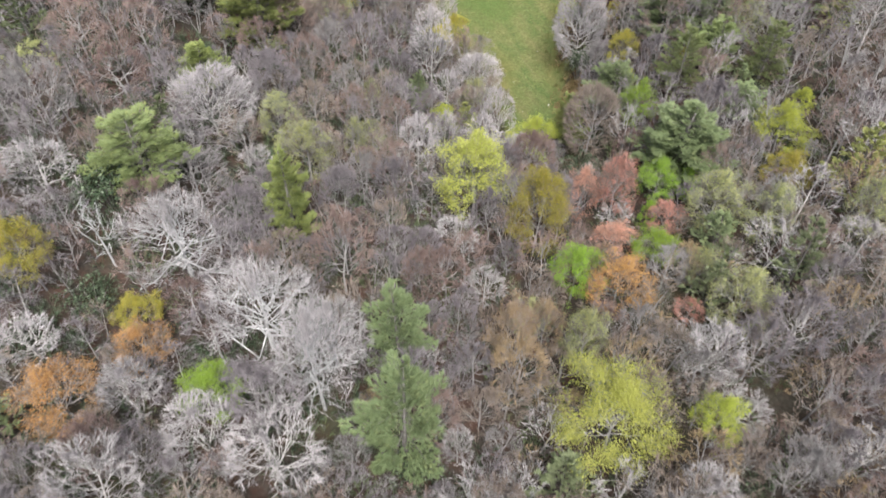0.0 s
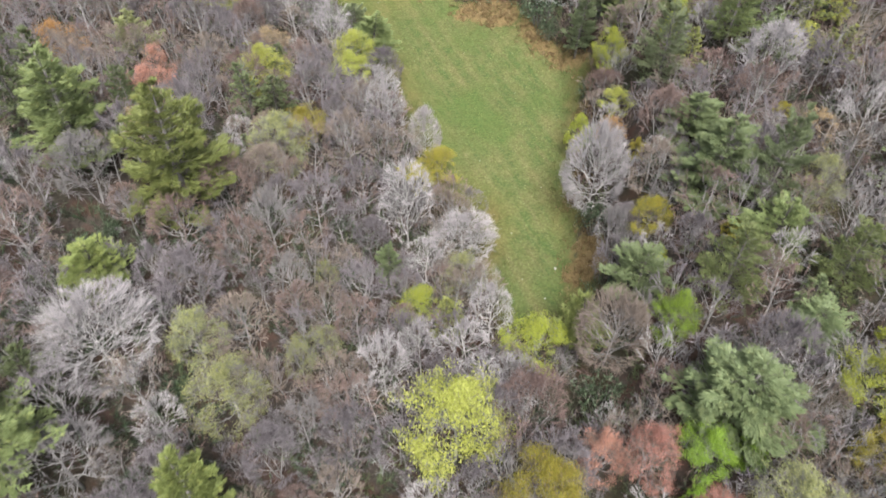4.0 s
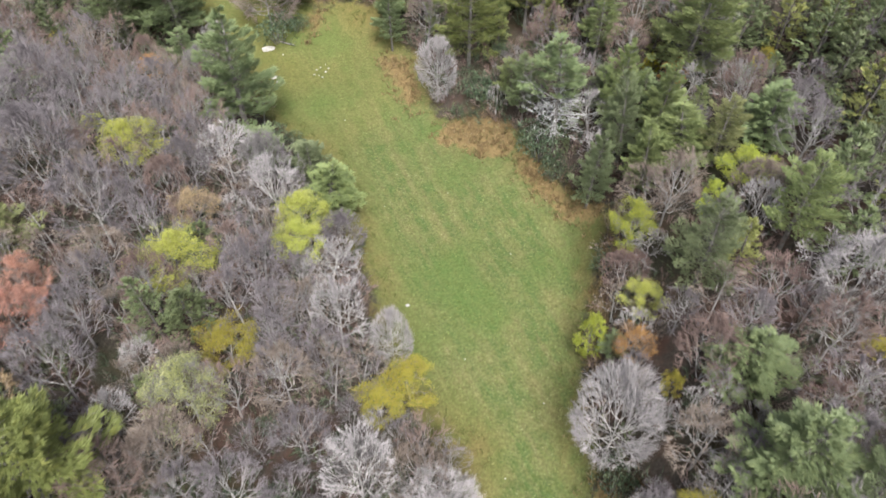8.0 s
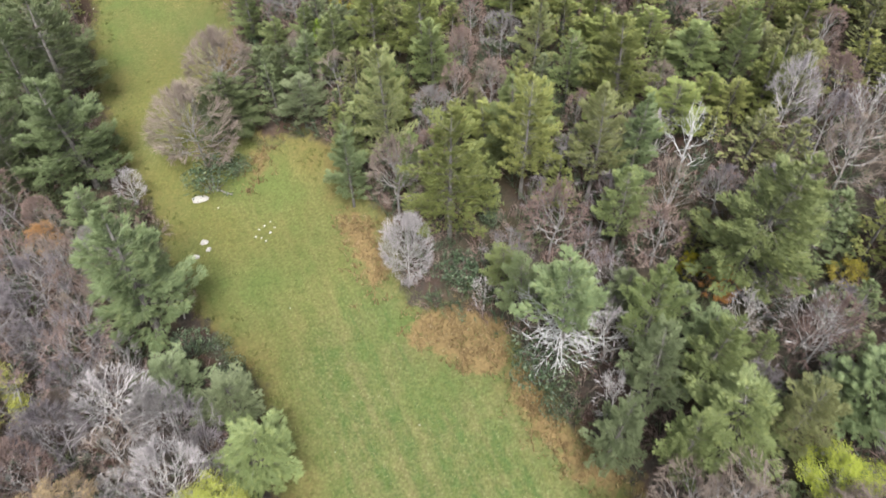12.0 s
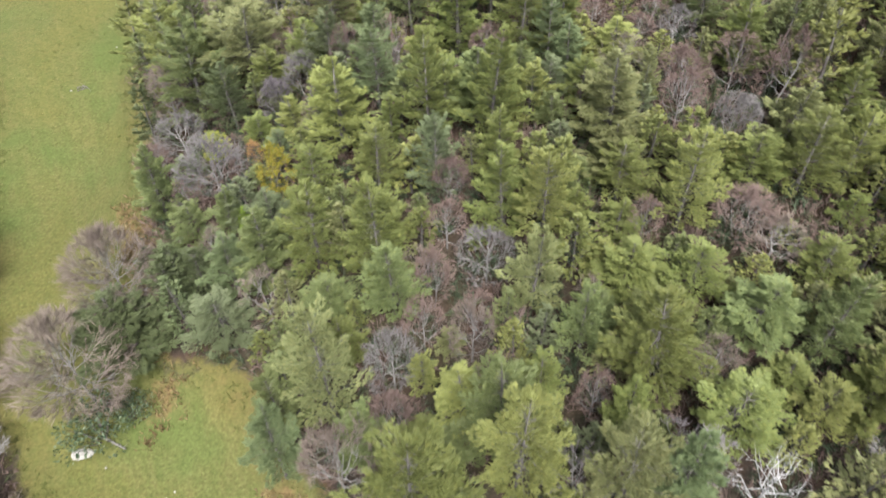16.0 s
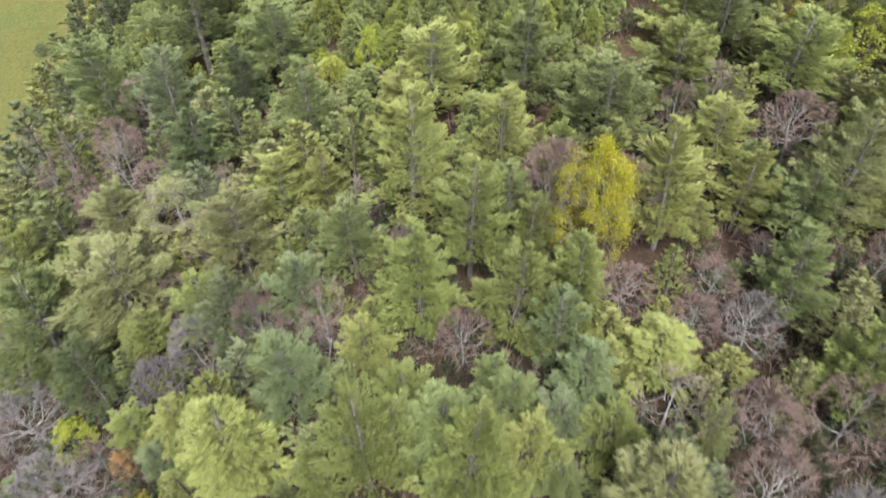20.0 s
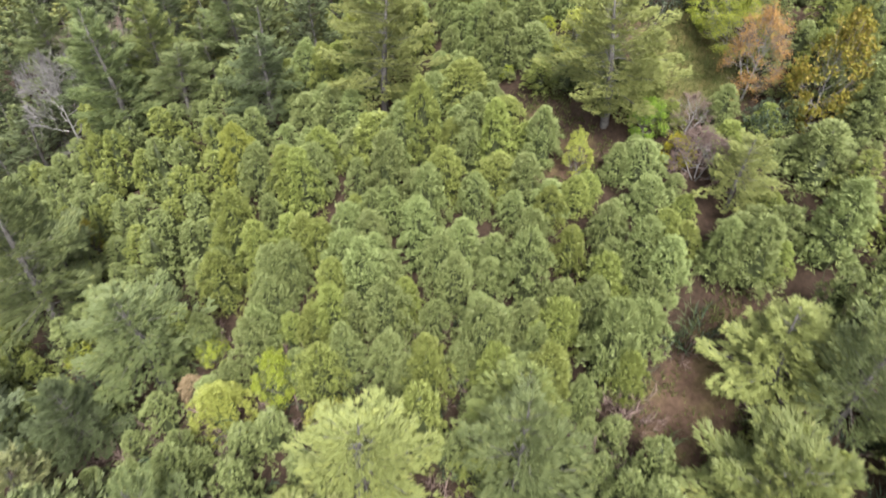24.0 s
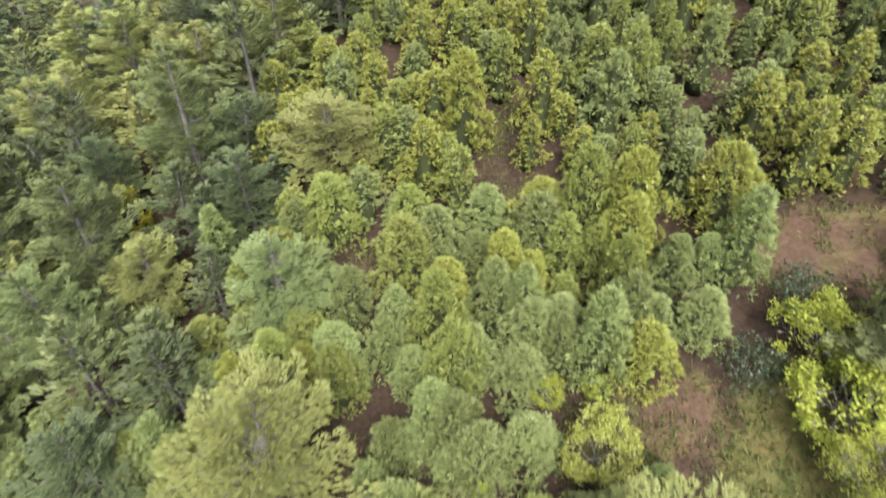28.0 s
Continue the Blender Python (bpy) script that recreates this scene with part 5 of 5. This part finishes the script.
for k in range(24000):
    x, y = fill.uniform(-88, 88), fill.uniform(14, 298)
    if not in_view(x, y) or open_ground(x, y) or edge_distance(x, y, MEADOW) > -2.2:
        continue
    if planted_rows(x, y):
        continue
    pines = 0.06 if y < 120 else 0.3 if y < 148 else 0.9 if y < 215 else 0.96
    if x > 6 and 104 < y < 150:
        pines = 0.62
    if x > 20:
        pines += 0.12
    if x < -26 and y < 105:
        pines += 0.09
    if y > 150 and x < -30:
        pines = 0.6 if y < 215 else 0.93
    big = 1.0 if k < 14000 else 0.7
    if fill.random() < pines:
        wide = fill.uniform(3.7, 5.7) * big
        tall = wide * (fill.uniform(1.8, 2.3) if y < 140 else fill.uniform(1.9, 2.4) if y < 215 else fill.uniform(1.4, 1.8))
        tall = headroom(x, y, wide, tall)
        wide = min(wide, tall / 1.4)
        if wide > 1.6 and clear(x, y, wide, 0.3 if y < 150 else 0.255):
            corner = y > 225 and x < -12
            add("p", fill.choice(("dark", "dark", "fresh") if x < -26 and y < 185 else ("fresh", "fresh", "blue", "fresh", "bright", "soft") if y < 140 else ("dark", "green", "dark", "dark", "soft") if corner else ("soft", "soft", "straw", "green", "bright", "straw", "bright", "soft", "straw") if x > 13 and y < 205 else ("green", "soft", "green", "blue", "bright", "bright", "bright", "soft", "straw")), x, y, tall, wide)
    elif fill.random() < (0.22 if x > 2 and y < 56 else 0.1 if y < 110 else 0.05):
        wide = fill.uniform(3.2, 5.0) * big
        if clear(x, y, wide, 0.34):
            add("l", fill.choice(("sage", "sage", "sage", "gold", "tan") if y < 140 else ("sage", "gold")), x, y, wide * 1.5, wide)
    elif fill.random() < (0.3 if x < -16 and y < 90 else 0.2 if x < -8 and y < 80 else 0.08):
        wide = fill.uniform(2.0, 3.6)
        if clear(x, y, wide, 0.3):
            add("s", "dark", x, y, wide * 0.7, wide)
    else:
        wide = (fill.uniform(4.6, 6.8) if y < 150 else fill.uniform(3.4, 5.0)) * big
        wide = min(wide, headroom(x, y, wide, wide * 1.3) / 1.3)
        if wide > 2.4 and clear(x, y, wide, 0.2):
            colour = fill.choice(("rosy", "rosy", "mauve", "mauve", "brown") if x < -20 and y > 92 else ("mauve", "mauve", "brown", "rosy") if x < -12 else ("brown", "brown", "pale", "tan", "rosy") if x > 2 and y < 56 else ("mauve", "mauve", "mauve", "grey", "brown", "rosy", "pale")) if y < 150 else fill.choice(("rosy", "rosy", "brown"))
            add("b", colour, x, y, wide * fill.uniform(1.4, 1.8), wide)
# the plantation on the hillside: young conifers in close wavering rows
for row in range(80):
    for k in range(72):
        a, c = (row - 24) * 1.9, (k - 36) * 1.75
        x = -4 + c * 0.94 + a * 0.34 + fill.gauss(0, 0.6)
        y = 222 - c * 0.34 + a * 0.94 + fill.gauss(0, 0.6)
        if not planted_rows(x, y) or not in_view(x, y) or open_ground(x, y):
            continue
        wide = fill.uniform(2.0, 3.4)
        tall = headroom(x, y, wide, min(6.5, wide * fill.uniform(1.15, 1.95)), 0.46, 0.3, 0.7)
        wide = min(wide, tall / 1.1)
        if wide > 1.3 and all(edge_distance(x, y, r) < -0.28 * wide for r in LAWNS + SOIL) and clear(x, y, wide * 0.8, 0.18):
            plant("e", fill.choice(("young", "youngblue", "youngblue", "youngblue") if y < 235 else ("young", "youngwarm", "youngblue", "youngblue") if y < 244 else ("young", "youngwarm", "youngblue")), x, y, tall, wide, loose=not (abs(x + 1) < 16 and 209 < y < 247 and room["e"] > 0))
            room["e"] -= abs(x + 1) < 16 and 209 < y < 247
# brush mostly in dark tones, painting shade into the gaps between trees
for _ in range(9500):
    x, y = fill.uniform(-88, 88), fill.uniform(14, 215)
    if in_view(x, y) and not open_ground(x, y):
        wide = fill.uniform(2.2, 4.2)
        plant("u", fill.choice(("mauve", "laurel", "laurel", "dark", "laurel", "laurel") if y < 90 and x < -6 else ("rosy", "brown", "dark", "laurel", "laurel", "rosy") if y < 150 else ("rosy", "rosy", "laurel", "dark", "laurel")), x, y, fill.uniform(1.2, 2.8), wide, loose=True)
for _ in range(1500):
    x, y = fill.uniform(-32, 32), fill.uniform(140, 200)
    if not open_ground(x, y):
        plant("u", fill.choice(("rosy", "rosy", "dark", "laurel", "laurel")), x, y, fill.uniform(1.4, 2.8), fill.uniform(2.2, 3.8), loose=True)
join_loose("u", "undergrowth", "bare and evergreen brush, toned dark as shade under the trees", "undergrowth")
join_loose("b", "far_bare_woods", "bare mauve-grey woodland trees in leaf litter", "woods")
join_loose("p", "far_pine_woods", "white pines standing close in the woods", "woods")
join_loose("l", "far_budding_woods", "budding spring trees scattered in the woods", "woods")
join_loose("s", "far_shrubs", "dark evergreen shrubs under the trees", "undergrowth")
join_loose("e", "far_plantation", "dense young conifers of the hillside plantation", "plantation")
for roots in KINDS.values():
    for root, _, _ in roots:
        for o in list(root.children) + [root]:
            bpy.data.objects.remove(o)


# ---- small things of the meadow ----
stone_mat, sn, sl, sb = material("pale_field_stone", 0.85, 0.3)
stone_tone = ramp(sn, [(0.3, (0.135, 0.131, 0.122)), (0.7, (0.279, 0.275, 0.261))])
sl.new(noise_at(sn, sl, 4, 6, 0.65), stone_tone.inputs[0])
sl.new(stone_tone.outputs[0], sb.inputs["Base Color"])


def stone(x, y, length, width, height, turn, seed):
    """A weathered boulder: a lumpy, flattened ball sunk in the turf."""
    bm = bmesh.new()
    bmesh.ops.create_icosphere(bm, subdivisions=3, radius=1)
    for v in bm.verts:
        p = v.co.copy()
        p *= 1 + 0.35 * noise.noise(p * 1.3 + Vector((seed, 0, 0))) + 0.12 * noise.noise(p * 3.5 + Vector((0, seed, 0)))
        v.co = Vector((p.x * length / 2, p.y * width / 2, p.z * height * 0.7))
    me = bpy.data.meshes.new("boulder")
    bm.to_mesh(me)
    bm.free()
    me.materials.append(stone_mat)
    ob = new("boulder", me)
    ob.matrix_world = pose(x, y, land(x, y) + height * 0.12, 0, 0, turn)
    return tagged(ob, "pale grey weathered boulder lying on the meadow grass", "rock", "boulders of the meadow")


stone(-35.3, 153.3, 2.0, 0.9, 0.6, 12, 1)
stone(-32.9, 147.1, 0.9, 0.7, 0.5, 40, 2)
stone(-32.1, 146.2, 0.7, 0.5, 0.35, 80, 3)
stone(-33.1, 144.9, 0.8, 0.5, 0.4, 10, 4)
for k, (x, y, s) in enumerate(((-27.3, 149.8, 0.6), (-26.8, 150.4, 0.5), (-25.9, 149.5, 0.7), (-26.7, 148.6, 0.5), (-27.4, 148.7, 0.6), (-25.6, 150.3, 0.45),
                               (-26.1, 148.2, 0.5), (-26.2, 151.0, 0.4), (-32.8, 152.4, 0.5), (-28.2, 150.9, 0.35), (-9.2, 110.6, 0.9), (8.0, 112.6, 0.8),
                               (7.5, 87.0, 0.8), (7.7, 85.3, 0.6), (4.4, 79.3, 0.5), (6.2, 82.1, 0.4), (3.6, 84.8, 0.35), (-26.3, 131.6, 0.5), (-21.3, 139.5, 0.35),
                               (-52.5, 207.5, 0.6), (-55.6, 199.2, 0.5), (-63.0, 189.5, 0.6), (2.2, 92.3, 0.35), (-2.4, 104.5, 0.3), (5.8, 100.2, 0.3), (-6.2, 127.9, 0.3),
                               (-13.6, 124.3, 0.35), (1.9, 118.5, 0.3), (-35.8, 139.9, 0.4))):
    stone(x, y, s * 0.55, s * 0.36, s * 0.22, k * 37, 10 + k)


def fallen_log(x, y, length, thick, turn):
    rng = random.Random(int(x * 10))
    w = Wood()
    pts = wander(rng, Vector((-length / 2, 0, thick * 0.4)), Vector((1, 0, 0)), length, 6, 0.05, 0)
    w.limb(pts, [thick / 2 * (1 - 0.5 * k / 6) for k in range(7)], 8)
    for k in range(5):
        p, d = along(pts, 0.4 + 0.12 * k)
        w.limb(wander(rng, p, branch_off(rng, d, 0.9) + Vector((0, 0, 0.5)), length * 0.22, 3, 0.2, 0), [thick * 0.16, thick * 0.1, thick * 0.06, thick * 0.02], 4)
    ob = new("fallen_log", mesh_of("fallen_log", w.v, w.f, BARK["grey"]))
    ob.matrix_world = pose(x, y, land(x, y), 0, 0, turn)
    return tagged(ob, "bleached fallen tree trunk with broken branch stubs", "log", "fallen logs")


def brush_pile(x, y, reach, sticks):
    """Cut branches thrown on a heap."""
    rng = random.Random(int(x * 7))
    w = Wood()
    for k in range(sticks):
        a = rng.uniform(0, 6.283)
        p = Vector((rng.gauss(0, reach * 0.25), rng.gauss(0, reach * 0.25), 0.05 + 0.03 * k))
        d = Vector((math.cos(a), math.sin(a), rng.uniform(0.0, 0.3))).normalized()
        w.limb(wander(rng, p - d * reach * 0.5, d, reach * rng.uniform(0.6, 1.2), 3, 0.14, -0.02), [0.028, 0.025, 0.018, 0.008], 4)
    ob = new("brush_pile", mesh_of("brush_pile", w.v, w.f, BARK["pine"]))
    ob.matrix_world = pose(x, y, land(x, y))
    return tagged(ob, "small heap of cut grey branches on the grass", "brush pile")


brush_pile(-54.0, 199.7, 1.2, 12)
fallen_log(-41.0, 161.5, 3.0, 0.14, 118)
fallen_log(6.0, 76.5, 4.0, 0.3, 70)
fallen_log(-32.5, 154.4, 2.6, 0.25, -20)

# ---- grass, dead bracken and weeds: uncountable blades over the meadow ----
blades = random.Random(23)
grass_mat = leaf_material("meadow_grass_blades", (0.048, 0.058, 0.018), (0.088, 0.100, 0.034), (0.135, 0.132, 0.06), 0.3, 0.8, 0.1)
fern_mat = leaf_material("dead_bracken_fronds", (0.080, 0.056, 0.028), (0.146, 0.107, 0.056), (0.180, 0.148, 0.092), 0.2, 0.9, 0.1)
turf, fern = Sprays(), Sprays()


def tuft(sprays, x, y, n, reach, tall, wide):
    z = land(x, y) + 0.05
    for _ in range(n):
        p = Vector((x + blades.gauss(0, reach), y + blades.gauss(0, reach), z))
        d = Vector((blades.gauss(0, 0.55), blades.gauss(0, 0.55), 0.75)).normalized()
        sprays.blade(p, d, tall * blades.uniform(0.6, 1.4), wide, blades)


for _ in range(60000):
    x, y = blades.uniform(-80, 13), blades.uniform(77, 240)
    d = edge_distance(x, y, MEADOW)
    if d > -1.5 and blades.random() < (0.1 if d > 2 else 0.5):
        tuft(turf, x, y, 6, 0.22, 0.22 if d > 2 else 0.42, 0.07)
for ring in LAWNS + SOIL:
    lawn = ring in LAWNS
    x0, x1, y0, y1 = min(p[0] for p in ring) - 1, max(p[0] for p in ring) + 1, min(p[1] for p in ring) - 1, max(p[1] for p in ring) + 1
    for _ in range(int((x1 - x0) * (y1 - y0) * (9 if lawn else 6))):
        x, y = blades.uniform(x0, x1), blades.uniform(y0, y1)
        d = edge_distance(x, y, ring)
        if d > -0.8 and (lawn or d < 0.7 or noise.noise((x, y, 4)) > 0.25):
            tuft(turf, x, y, 7, 0.25, 0.25 if lawn else 0.32, 0.07)
for ring in BRACKEN:
    x0, x1 = min(p[0] for p in ring) - 1.5, max(p[0] for p in ring) + 1.5
    y0, y1 = min(p[1] for p in ring) - 1.5, max(p[1] for p in ring) + 1.5
    for _ in range(int((x1 - x0) * (y1 - y0) * 3.5)):
        x, y = blades.uniform(x0, x1), blades.uniform(y0, y1)
        if edge_distance(x, y, ring) + 1.4 * noise.noise((x * 0.6, y * 0.6, 2)) > blades.uniform(-1.6, 1.2):
            tuft(fern, x, y, 9, 0.3, 0.5, 0.12)
tagged(new("grass", mesh_of("grass", turf.v, turf.f, grass_mat)), "tufts of green and straw-coloured meadow grass", "grass", kind="stuff")
tagged(new("bracken", mesh_of("bracken", fern.v, fern.f, fern_mat)), "dead orange-brown bracken along the meadow edge", "bracken", kind="stuff")
